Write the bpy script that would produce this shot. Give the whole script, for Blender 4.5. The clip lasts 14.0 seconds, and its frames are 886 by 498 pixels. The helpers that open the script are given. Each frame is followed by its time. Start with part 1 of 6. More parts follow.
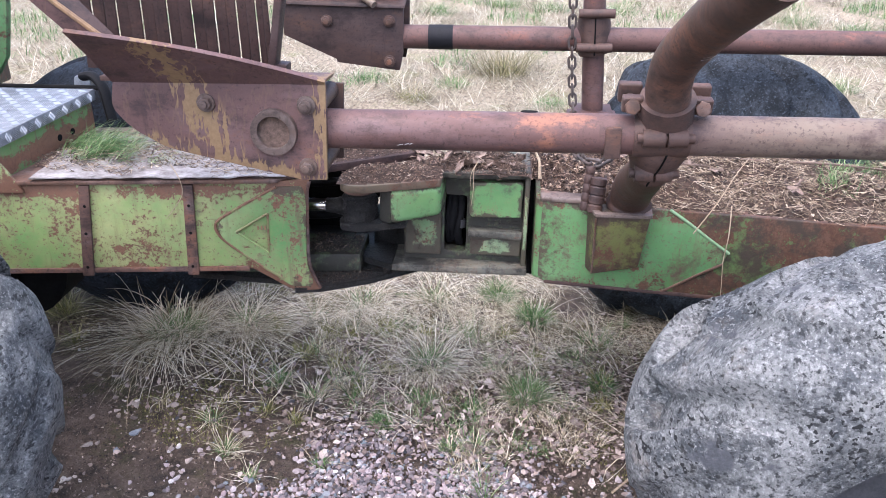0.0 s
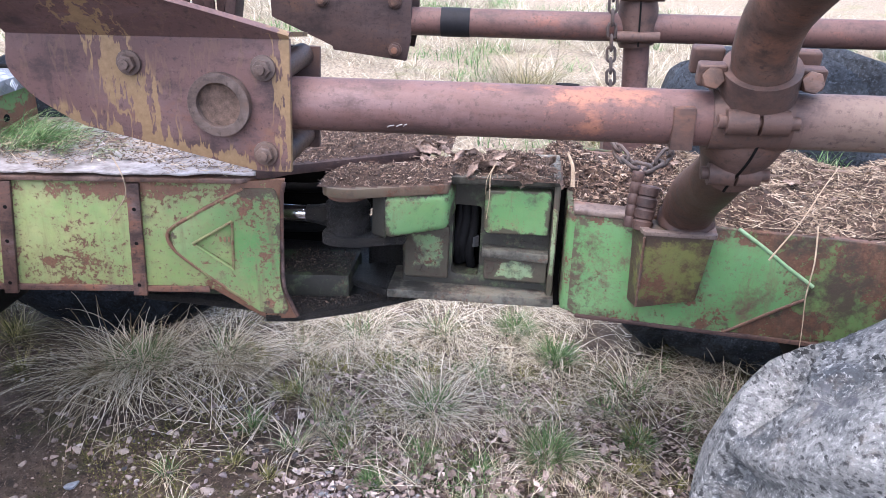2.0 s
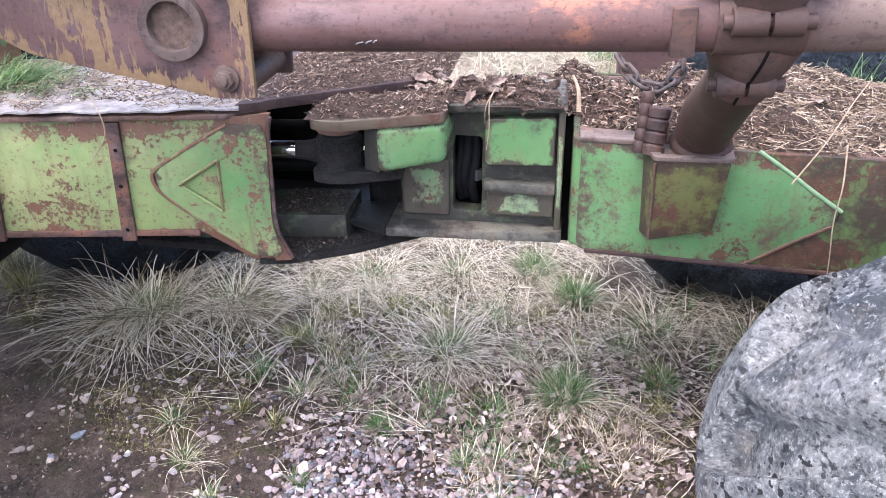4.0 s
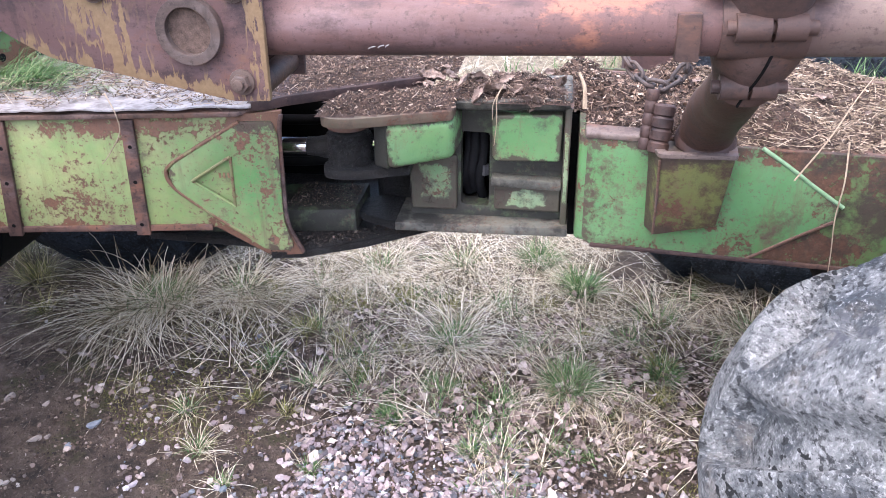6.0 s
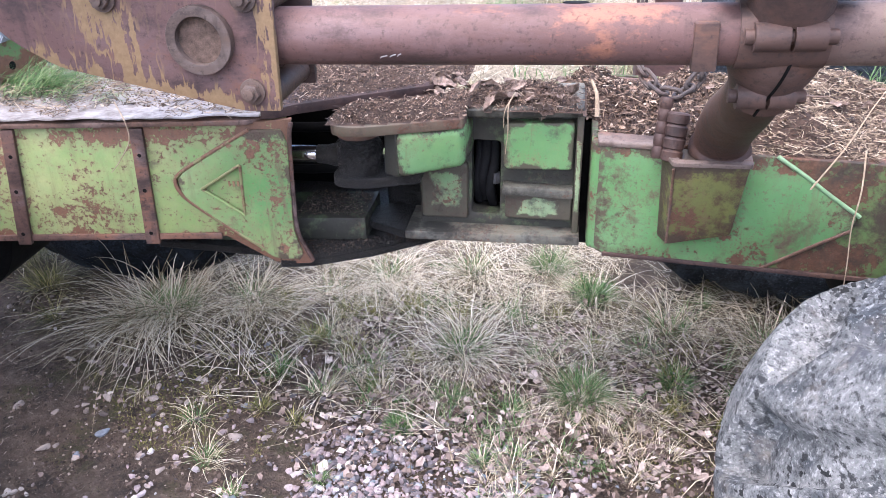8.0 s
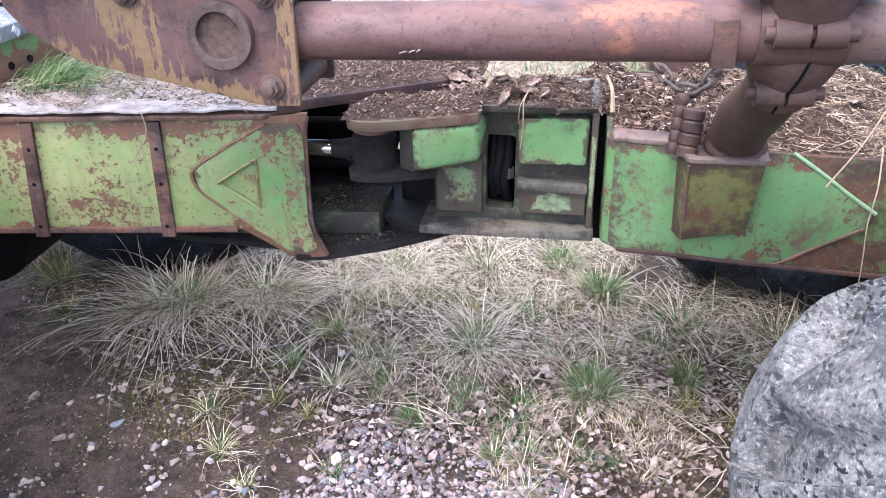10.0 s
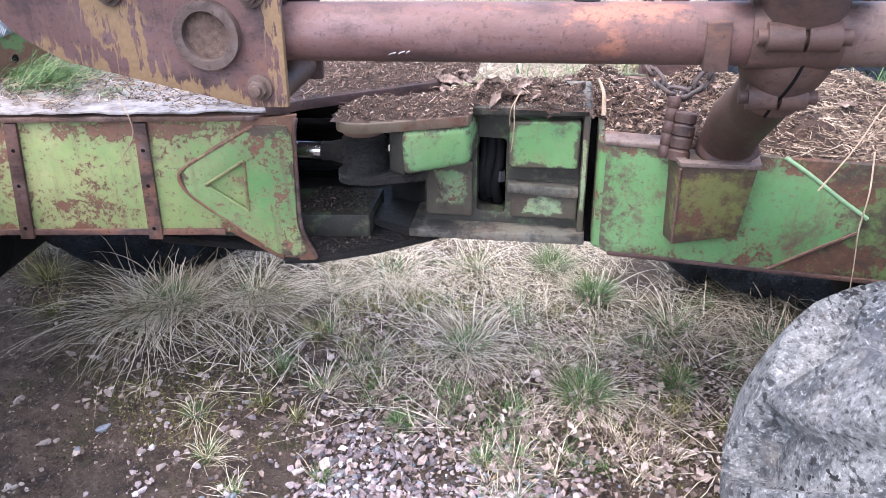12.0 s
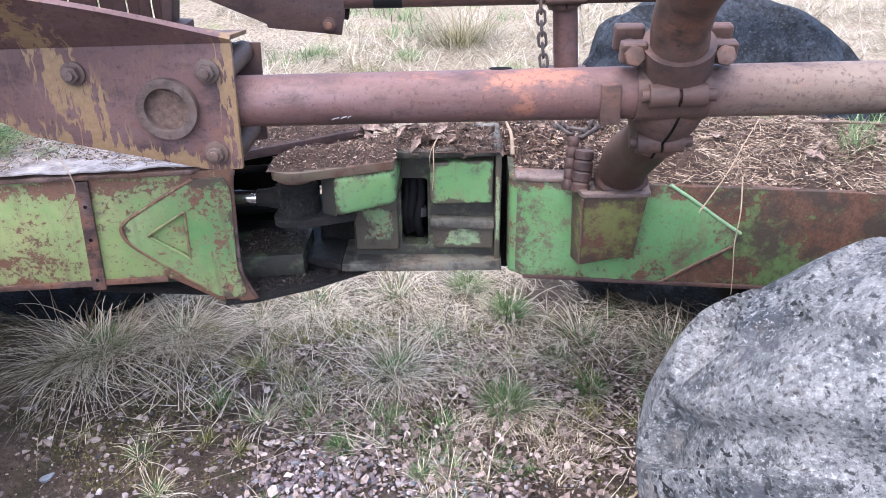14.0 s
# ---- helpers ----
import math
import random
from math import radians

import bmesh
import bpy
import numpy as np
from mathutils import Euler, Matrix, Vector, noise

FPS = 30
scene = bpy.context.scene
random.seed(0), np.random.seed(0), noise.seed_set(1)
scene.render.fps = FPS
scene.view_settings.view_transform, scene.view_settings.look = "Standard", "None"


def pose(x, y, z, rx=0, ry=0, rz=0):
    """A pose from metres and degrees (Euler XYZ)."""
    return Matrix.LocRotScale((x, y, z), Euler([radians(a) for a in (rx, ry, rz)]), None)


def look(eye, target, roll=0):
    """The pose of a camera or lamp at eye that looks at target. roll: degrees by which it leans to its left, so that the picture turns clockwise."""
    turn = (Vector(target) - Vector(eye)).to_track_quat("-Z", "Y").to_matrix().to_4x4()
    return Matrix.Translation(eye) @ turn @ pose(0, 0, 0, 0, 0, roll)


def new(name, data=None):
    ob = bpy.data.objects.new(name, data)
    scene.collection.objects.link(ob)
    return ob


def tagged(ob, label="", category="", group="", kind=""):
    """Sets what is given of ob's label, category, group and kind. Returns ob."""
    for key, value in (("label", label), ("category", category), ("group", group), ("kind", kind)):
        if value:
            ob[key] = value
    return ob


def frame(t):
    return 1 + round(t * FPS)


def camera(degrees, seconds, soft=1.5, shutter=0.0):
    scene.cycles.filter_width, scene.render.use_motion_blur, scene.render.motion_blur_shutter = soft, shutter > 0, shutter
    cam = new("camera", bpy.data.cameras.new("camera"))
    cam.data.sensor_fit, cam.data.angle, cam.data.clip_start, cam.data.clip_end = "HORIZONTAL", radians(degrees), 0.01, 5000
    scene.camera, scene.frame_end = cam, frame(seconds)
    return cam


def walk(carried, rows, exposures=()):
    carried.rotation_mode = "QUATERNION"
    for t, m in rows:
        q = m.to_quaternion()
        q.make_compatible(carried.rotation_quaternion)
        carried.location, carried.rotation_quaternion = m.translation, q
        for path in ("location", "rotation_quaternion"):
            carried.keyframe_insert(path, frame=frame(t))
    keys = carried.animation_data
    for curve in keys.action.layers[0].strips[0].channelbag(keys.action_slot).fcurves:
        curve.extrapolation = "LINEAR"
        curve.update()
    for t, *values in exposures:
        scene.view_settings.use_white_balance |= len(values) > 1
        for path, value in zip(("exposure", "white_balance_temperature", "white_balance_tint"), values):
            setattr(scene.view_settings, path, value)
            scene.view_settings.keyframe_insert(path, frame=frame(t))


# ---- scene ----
cam = camera(57.6, 14.0, soft=0.55)
PATH = [
    (0, (0.205, 0.148, 1.836), (0.062, 1.945, 0.97), 0.7),
    (0.5, (0.242, 0.214, 1.8), (0.048, 2.013, 0.949), 0.9),
    (1, (0.247, 0.342, 1.74), (-0.012, 2.136, 0.894), -0.0),
    (1.5, (0.183, 0.485, 1.666), (-0.038, 2.302, 0.86), 0.0),
    (2, (0.194, 0.59, 1.611), (0.006, 2.411, 0.806), 1.6),
    (2.5, (0.26, 0.67, 1.575), (0.046, 2.477, 0.746), 2.4),
    (3, (0.285, 0.7, 1.551), (0.033, 2.491, 0.697), 0.4),
    (3.5, (0.279, 0.701, 1.532), (0.017, 2.477, 0.649), -0.8),
    (4, (0.275, 0.692, 1.541), (0.002, 2.444, 0.615), -1.2),
    (4.2, (0.273, 0.688, 1.541), (-0.002, 2.431, 0.6), -1.3),
    (6.3, (0.269, 0.668, 1.579), (-0.015, 2.401, 0.622), -1.4),
    (6.5, (0.27, 0.683, 1.571), (-0.023, 2.416, 0.616), -1.5),
    (7, (0.263, 0.687, 1.572), (-0.035, 2.423, 0.624), -1.5),
    (9.3, (0.254, 0.686, 1.587), (-0.048, 2.421, 0.639), -1.8),
    (9.5, (0.25, 0.678, 1.584), (-0.06, 2.41, 0.631), -1.5),
    (10, (0.244, 0.68, 1.585), (-0.074, 2.405, 0.624), -1.6),
    (10.5, (0.243, 0.687, 1.579), (-0.082, 2.408, 0.614), -1.6),
    (11, (0.244, 0.689, 1.581), (-0.078, 2.411, 0.616), -1.6),
    (11.5, (0.242, 0.689, 1.585), (-0.069, 2.414, 0.621), -1.3),
    (12, (0.244, 0.695, 1.579), (-0.053, 2.427, 0.623), -1.1),
    (12.5, (0.255, 0.699, 1.588), (-0.016, 2.444, 0.648), -0.8),
    (13, (0.249, 0.684, 1.61), (0.036, 2.449, 0.692), -0.2),
    (13.5, (0.233, 0.647, 1.639), (0.1, 2.432, 0.746), 0.1),
    (14, (0.193, 0.538, 1.693), (0.137, 2.316, 0.779), -0.9),
]
walk(cam, [(t, look(eye, target, roll)) for t, eye, target, roll in PATH],
     exposures=[(0, 1.37, 6000, 16), (2, 1.51, 6000, 17), (4, 1.67, 6000, 17), (12.5, 1.69, 6000, 17), (14, 1.51, 5900, 17)])

# ---------------------------------------------------------------- light
world = bpy.data.worlds.new("sky")
scene.world = world
world.use_nodes = True
wn = world.node_tree.nodes
sky = wn.new("ShaderNodeTexSky")
sky.sky_type = "NISHITA"
sky.sun_disc = False
sky.sun_elevation = radians(68)
sky.sun_rotation = radians(214)
sky.air_density, sky.dust_density = 1.0, 4.0
wn["Background"].inputs["Strength"].default_value = 0.20
world.node_tree.links.new(sky.outputs[0], wn["Background"].inputs["Color"])

sun_data = bpy.data.lights.new("sun", "SUN")
sun_data.energy, sun_data.angle, sun_data.color = 1.35, radians(115), (1.0, 0.98, 0.95)
sun = new("sun", sun_data)
sun.matrix_world = look((-0.95, 1.0, 4.7), (0.0, 2.4, 0.3))


# ---------------------------------------------------------------- materials
def shader(name):
    m = bpy.data.materials.new(name)
    m.use_nodes = True
    t = m.node_tree
    return m, t, t.nodes["Principled BSDF"]


def coords(t):
    return t.nodes.new("ShaderNodeTexCoord").outputs["Object"]


def tex_noise(t, vec, scale, detail=6, rough=0.6, stretch=None, offset=0.0):
    if stretch or offset:
        mp = t.nodes.new("ShaderNodeMapping")
        if stretch:
            mp.inputs["Scale"].default_value = stretch
        mp.inputs["Location"].default_value = (offset, offset * 0.7, offset * 1.3)
        t.links.new(vec, mp.inputs["Vector"])
        vec = mp.outputs[0]
    n = t.nodes.new("ShaderNodeTexNoise")
    n.inputs["Scale"].default_value, n.inputs["Detail"].default_value, n.inputs["Roughness"].default_value = scale, detail, rough
    t.links.new(vec, n.inputs["Vector"])
    return n.outputs["Fac"]


def ramp(t, fac, stops):
    r = t.nodes.new("ShaderNodeValToRGB")
    e = r.color_ramp.elements
    while len(e) < len(stops):
        e.new(0.5)
    for k, (p, c) in zip(e, stops):
        k.position, k.color = p, (*(c if isinstance(c, tuple) else (c, c, c)), 1)
    t.links.new(fac, r.inputs[0])
    return r.outputs[0]


def mix(t, fac, a, b, mode="MIX"):
    n = t.nodes.new("ShaderNodeMix")
    n.data_type, n.blend_type = "RGBA", mode
    for sock, v in ((n.inputs["Factor"], fac), (n.inputs["A"], a), (n.inputs["B"], b)):
        if isinstance(v, (int, float)):
            sock.default_value = v
        elif isinstance(v, tuple):
            sock.default_value = (*v, 1)
        else:
            t.links.new(v, sock)
    return n.outputs["Result"]


def bump(t, p, height, strength=0.4, dist=0.004):
    b = t.nodes.new("ShaderNodeBump")
    b.inputs["Strength"].default_value, b.inputs["Distance"].default_value = strength, dist
    t.links.new(height, b.inputs["Height"])
    t.links.new(b.outputs[0], p.inputs["Normal"])


def rough(t, p, fac, lo, hi):
    m = t.nodes.new("ShaderNodeMapRange")
    m.inputs["To Min"].default_value, m.inputs["To Max"].default_value = lo, hi
    t.links.new(fac, m.inputs["Value"])
    t.links.new(m.outputs[0], p.inputs["Roughness"])


def calc(t, op, a, b=0.0, clamp=False):
    n = t.nodes.new("ShaderNodeMath")
    n.operation, n.use_clamp = op, clamp
    for sock, v in zip(n.inputs, (a, b)):
        if isinstance(v, (int, float)):
            sock.default_value = v
        else:
            t.links.new(v, sock)
    return n.outputs[0]


def axes(t, vec):
    n = t.nodes.new("ShaderNodeSeparateXYZ")
    t.links.new(vec, n.inputs[0])
    return n.outputs


def paint_material(name, base, faded, rust_amount, dark=(0.035, 0.03, 0.026), dark_amount=0.0, offset=0.0, orange=0.5, bands=(), run=0.5, tone=1.0, dark_edge=0.0, specks=0.9, speck_at=0.58):
    """Old paint: faded in patches, scratched, chipped to rust in flakes of all sizes, streaked and grimy. bands: heights (centre, half) along which rust creeps in."""
    m, t, p = shader(name)
    v = coords(t)
    big, mid = tex_noise(t, v, 3.5, 6, 0.65, None, offset), tex_noise(t, v, 26, 10, 0.72, None, offset + 3)
    fine, tiny = tex_noise(t, v, 95, 7, 0.75, None, offset), tex_noise(t, v, 260, 4, 0.7)
    col = mix(t, ramp(t, big, ((0.34, 0.0), (0.64, 1.0))), base, faded)
    cloud = ramp(t, tex_noise(t, v, 11, 8, 0.7, None, offset + 1), ((0.35, 0.0), (0.7, 0.6)))
    col = mix(t, cloud, col, mix(t, 1.0, col, (1.25, 1.05, 0.85), "MULTIPLY"))
    col = mix(t, ramp(t, fine, ((0.50, 0.0), (0.72, 0.5))), col, tuple(c * 0.72 for c in faded))
    rust = mix(t, ramp(t, fine, ((0.3, 0.0), (0.7, 1.0))), tuple(c * tone for c in (0.085, 0.042, 0.030)), tuple(c * tone for c in (0.26, 0.125, 0.07)))
    rust = mix(t, ramp(t, big, ((0.4, 0.0), (0.65, orange))), rust, tuple(c * tone for c in (0.255, 0.130, 0.078)))
    area = tex_noise(t, v, 5.0, 5, 0.65, None, offset + 9)
    score = calc(t, "ADD", calc(t, "ADD", calc(t, "MULTIPLY", mid, 0.55), calc(t, "MULTIPLY", fine, 0.42)), calc(t, "MULTIPLY", calc(t, "SUBTRACT", area, 0.5), 0.8))
    for centre, half in bands:
        d = calc(t, "ABSOLUTE", calc(t, "SUBTRACT", axes(t, v)["Z"], centre))
        score = calc(t, "ADD", score, calc(t, "MULTIPLY", calc(t, "SUBTRACT", 1.0, calc(t, "DIVIDE", d, half), True), 0.15))
    edge = 0.68 - rust_amount * 0.15
    stain = ramp(t, score, ((edge - 0.13, 0.0), (edge, 0.60)))
    col = mix(t, stain, col, mix(t, 0.5, rust, faded))
    chip = ramp(t, score, ((edge, 0.0), (edge + 0.012, 1.0)))
    col = mix(t, chip, col, rust)
    speck = ramp(t, calc(t, "ADD", fine, calc(t, "MULTIPLY", calc(t, "SUBTRACT", area, 0.5), 0.5)), ((speck_at, 0.0), (speck_at + 0.025, specks)))
    col = mix(t, speck, col, (0.13, 0.07, 0.045))
    streak = tex_noise(t, v, 9, 7, 0.65, (3.4, 3.4, 0.35), offset)
    col = mix(t, ramp(t, streak, ((0.56, 0.0), (0.74, run))), col, (0.15, 0.095, 0.06))
    scratch = tex_noise(t, v, 30, 3, 0.6, (0.5, 0.5, 5.0), offset + 8)
    col = mix(t, ramp(t, scratch, ((0.70, 0.0), (0.74, 0.5))), col, (0.10, 0.07, 0.05))
    if dark_amount:
        grime = calc(t, "ADD", calc(t, "MULTIPLY", tex_noise(t, v, 11, 8, 0.70, None, offset + 5), 0.75), calc(t, "MULTIPLY", mid, 0.25))
        c0 = 0.70 - dark_amount * 0.32
        col = mix(t, ramp(t, grime, ((c0 - 0.05, 0.0), (c0 + 0.05, 0.96))), col, mix(t, fine, dark, tuple(c * 2.2 for c in dark)))
    # Brown-black towards the edges of the part's box, broken up by noise.
    if dark_edge:
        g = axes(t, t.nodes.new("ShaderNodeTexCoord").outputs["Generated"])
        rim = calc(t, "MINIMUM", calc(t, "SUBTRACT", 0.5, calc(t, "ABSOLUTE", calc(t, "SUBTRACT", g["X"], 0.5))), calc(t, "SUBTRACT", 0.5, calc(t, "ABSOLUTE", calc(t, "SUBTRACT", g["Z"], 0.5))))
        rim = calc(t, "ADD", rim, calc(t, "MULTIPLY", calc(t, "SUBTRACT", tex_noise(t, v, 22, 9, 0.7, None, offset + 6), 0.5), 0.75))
        col = mix(t, ramp(t, rim, ((dark_edge - 0.055, 0.93), (dark_edge + 0.015, 0.0))), col, mix(t, fine, dark, (0.088, 0.064, 0.046)))
    t.links.new(col, p.inputs["Base Color"])
    rough(t, p, mid, 0.42, 0.80)
    bump(t, p, mix(t, 0.35, calc(t, "SUBTRACT", 1.0, chip), mix(t, 0.5, fine, tiny)), 0.7, 0.005)
    return m


def rust_material(name, base, warm, dark, patches=(0.19, 0.092, 0.058), amount=0.5, paint=None, offset=0.0, grey=(0.24, 0.20, 0.20), hot_at=None, dull_from=None):
    """Brown weathered steel with warm patches, grey bloom, drips and pits. paint: the colour of an old coat that is left along some drips and edges."""
    m, t, p = shader(name)
    v = coords(t)
    big, mid = tex_noise(t, v, 3.0, 6, 0.65, (0.6, 1, 1), offset), tex_noise(t, v, 14, 9, 0.7, (0.55, 1, 1), offset)
    fine, tiny = tex_noise(t, v, 90, 7, 0.75, None, offset), tex_noise(t, v, 300, 4, 0.75)
    col = mix(t, ramp(t, big, ((0.34, 0.0), (0.66, 1.0))), base, warm)
    bloom = tex_noise(t, v, 7, 7, 0.7, (0.5, 1.4, 1.4), offset + 7)
    col = mix(t, ramp(t, bloom, ((0.50, 0.0), (0.70, 0.55))), col, grey)
    hot = calc(t, "ADD", calc(t, "MULTIPLY", mid, 0.7), calc(t, "MULTIPLY", tex_noise(t, v, 2.6, 4, 0.6, (0.6, 1, 1), offset + 4), 0.4))
    if hot_at is not None:
        near_x = calc(t, "SUBTRACT", 1.0, calc(t, "DIVIDE", calc(t, "ABSOLUTE", calc(t, "SUBTRACT", axes(t, v)["X"], hot_at)), 0.30), True)
        hot = calc(t, "ADD", hot, calc(t, "MULTIPLY", near_x, 0.10))
    col = mix(t, ramp(t, hot, ((0.60 - 0.08 * amount, 0.0), (0.68 - 0.06 * amount, 0.8))), col, patches)
    if dull_from is not None:
        away = calc(t, "MULTIPLY", calc(t, "SUBTRACT", axes(t, v)["X"], dull_from), 3.0, True)
        col = mix(t, calc(t, "MULTIPLY", away, ramp(t, bloom, ((0.30, 0.45), (0.65, 0.95)))), col, (0.205, 0.165, 0.125))
    col = mix(t, ramp(t, mid, ((0.36, 0.85), (0.49, 0.0))), col, dark)
    col = mix(t, ramp(t, fine, ((0.36, 0.75), (0.46, 0.0))), col, dark)
    col = mix(t, ramp(t, tiny, ((0.60, 0.0), (0.70, 0.35))), col, tuple(min(1, c * 1.6) for c in warm))
    drip = tex_noise(t, v, 12, 6, 0.65, (2.6, 2.6, 0.4), offset + 2)
    col = mix(t, ramp(t, drip, ((0.58, 0.0), (0.70, 0.55))), col, dark)
    if paint:
        ax = axes(t, v)
        lean = calc(t, "ADD", ax["X"], calc(t, "MULTIPLY", ax["Z"], 0.42))
        band = calc(t, "SUBTRACT", 1.0, calc(t, "DIVIDE", calc(t, "ABSOLUTE", calc(t, "ADD", lean, -0.004)), 0.062), True)
        low = calc(t, "SUBTRACT", 1.0, calc(t, "DIVIDE", calc(t, "ABSOLUTE", calc(t, "ADD", calc(t, "ADD", ax["Z"], calc(t, "MULTIPLY", ax["X"], 0.20)), -0.045)), 0.035), True)
        side = calc(t, "SUBTRACT", 1.0, calc(t, "DIVIDE", calc(t, "ABSOLUTE", calc(t, "ADD", ax["X"], -0.215)), 0.028), True)
        flow = tex_noise(t, v, 19, 8, 0.62, (3.0, 3.0, 0.42), offset + 2.5)
        splash = tex_noise(t, v, 30, 6, 0.6, None, offset + 5)
        flow = calc(t, "ADD", calc(t, "MULTIPLY", flow, 0.72), calc(t, "MULTIPLY", splash, 0.28))
        sc = calc(t, "ADD", calc(t, "MULTIPLY", calc(t, "MAXIMUM", calc(t, "MAXIMUM", calc(t, "MULTIPLY", band, 0.92), calc(t, "MULTIPLY", low, 0.85)), calc(t, "MULTIPLY", side, 1.05)), 0.25), flow)
        mask = ramp(t, sc, ((0.652, 0.0), (0.664, 1.0)))
        near_band = ramp(t, calc(t, "MAXIMUM", calc(t, "MAXIMUM", band, low), side), ((0.0, 0.15), (0.3, 1.0)))
        vein = tex_noise(t, v, 9, 4, 0.55, (2.2, 2.2, 0.55), offset + 13)
        thread = mix(t, 1.0, ramp(t, calc(t, "ABSOLUTE", calc(t, "SUBTRACT", vein, 0.5)), ((0.008, 1.0), (0.020, 0.0))), near_band, "MULTIPLY")
        mask = mix(t, 1.0, mask, thread, "LIGHTEN")
        coat = mix(t, ramp(t, fine, ((0.35, 0.0), (0.7, 1.0))), paint, tuple(c * 0.68 for c in paint))
        col = mix(t, mask, col, coat)
    t.links.new(col, p.inputs["Base Color"])
    rough(t, p, mid, 0.40, 0.70)
    p.inputs["Specular IOR Level"].default_value = 0.28
    bump(t, p, mix(t, 0.5, mid, mix(t, 0.5, fine, tiny)), 0.45, 0.003)
    return m


def plain_material(name, a, b, scale=30, r=(0.5, 0.8), metal=0.0, bumps=0.3, dist=0.002, detail=6, stretch=None, gloss=0.5):
    m, t, p = shader(name)
    p.inputs["Specular IOR Level"].default_value = gloss
    v = coords(t)
    n, f = tex_noise(t, v, scale, detail, 0.65, stretch), tex_noise(t, v, scale * 6, 4, 0.7)
    t.links.new(mix(t, ramp(t, mix(t, 0.35, n, f), ((0.36, 0.0), (0.64, 1.0))), a, b), p.inputs["Base Color"])
    rough(t, p, n, *r)
    p.inputs["Metallic"].default_value = metal
    bump(t, p, mix(t, 0.5, n, f), bumps, dist)
    return m


def grease_material():
    """Old black grease with dust and crumbs stuck in it."""
    m, t, p = shader("black_greasy_steel")
    v = coords(t)
    mid, fine, tiny = tex_noise(t, v, 16, 9, 0.72), tex_noise(t, v, 90, 7, 0.75), tex_noise(t, v, 240, 5, 0.75)
    col = mix(t, ramp(t, mid, ((0.35, 0.0), (0.68, 1.0))), (0.005, 0.005, 0.005), (0.026, 0.024, 0.022))
    col = mix(t, ramp(t, fine, ((0.58, 0.0), (0.70, 0.7))), col, (0.060, 0.053, 0.046))
    col = mix(t, ramp(t, tiny, ((0.62, 0.0), (0.66, 0.8))), col, (0.20, 0.18, 0.155))
    t.links.new(col, p.inputs["Base Color"])
    rough(t, p, fine, 0.22, 0.62)
    bump(t, p, mix(t, 0.45, tex_noise(t, v, 70, 6, 0.7, None, 3), fine), 1.0, 0.030)
    return m


def island_material(name, stops, r=0.75, scale=60, translucent=0.0):
    """For many small pieces in one mesh: every piece has its own shade."""
    m, t, p = shader(name)
    isl = t.nodes.new("ShaderNodeNewGeometry").outputs["Random Per Island"]
    n = tex_noise(t, coords(t), scale, 4, 0.6)
    col = ramp(t, isl, stops)
    t.links.new(mix(t, ramp(t, n, ((0.3, 0.0), (0.7, 0.45))), col, mix(t, 1.0, col, (0.5, 0.45, 0.4), "MULTIPLY")), p.inputs["Base Color"])
    p.inputs["Roughness"].default_value = r
    bump(t, p, n, 0.3, 0.002)
    if translucent:
        thin, both = t.nodes.new("ShaderNodeBsdfTranslucent"), t.nodes.new("ShaderNodeMixShader")
        t.links.new(col, thin.inputs["Color"])
        both.inputs[0].default_value = translucent
        t.links.new(p.outputs[0], both.inputs[1])
        t.links.new(thin.outputs[0], both.inputs[2])
        t.links.new(both.outputs[0], t.nodes["Material Output"].inputs["Surface"])
    return m


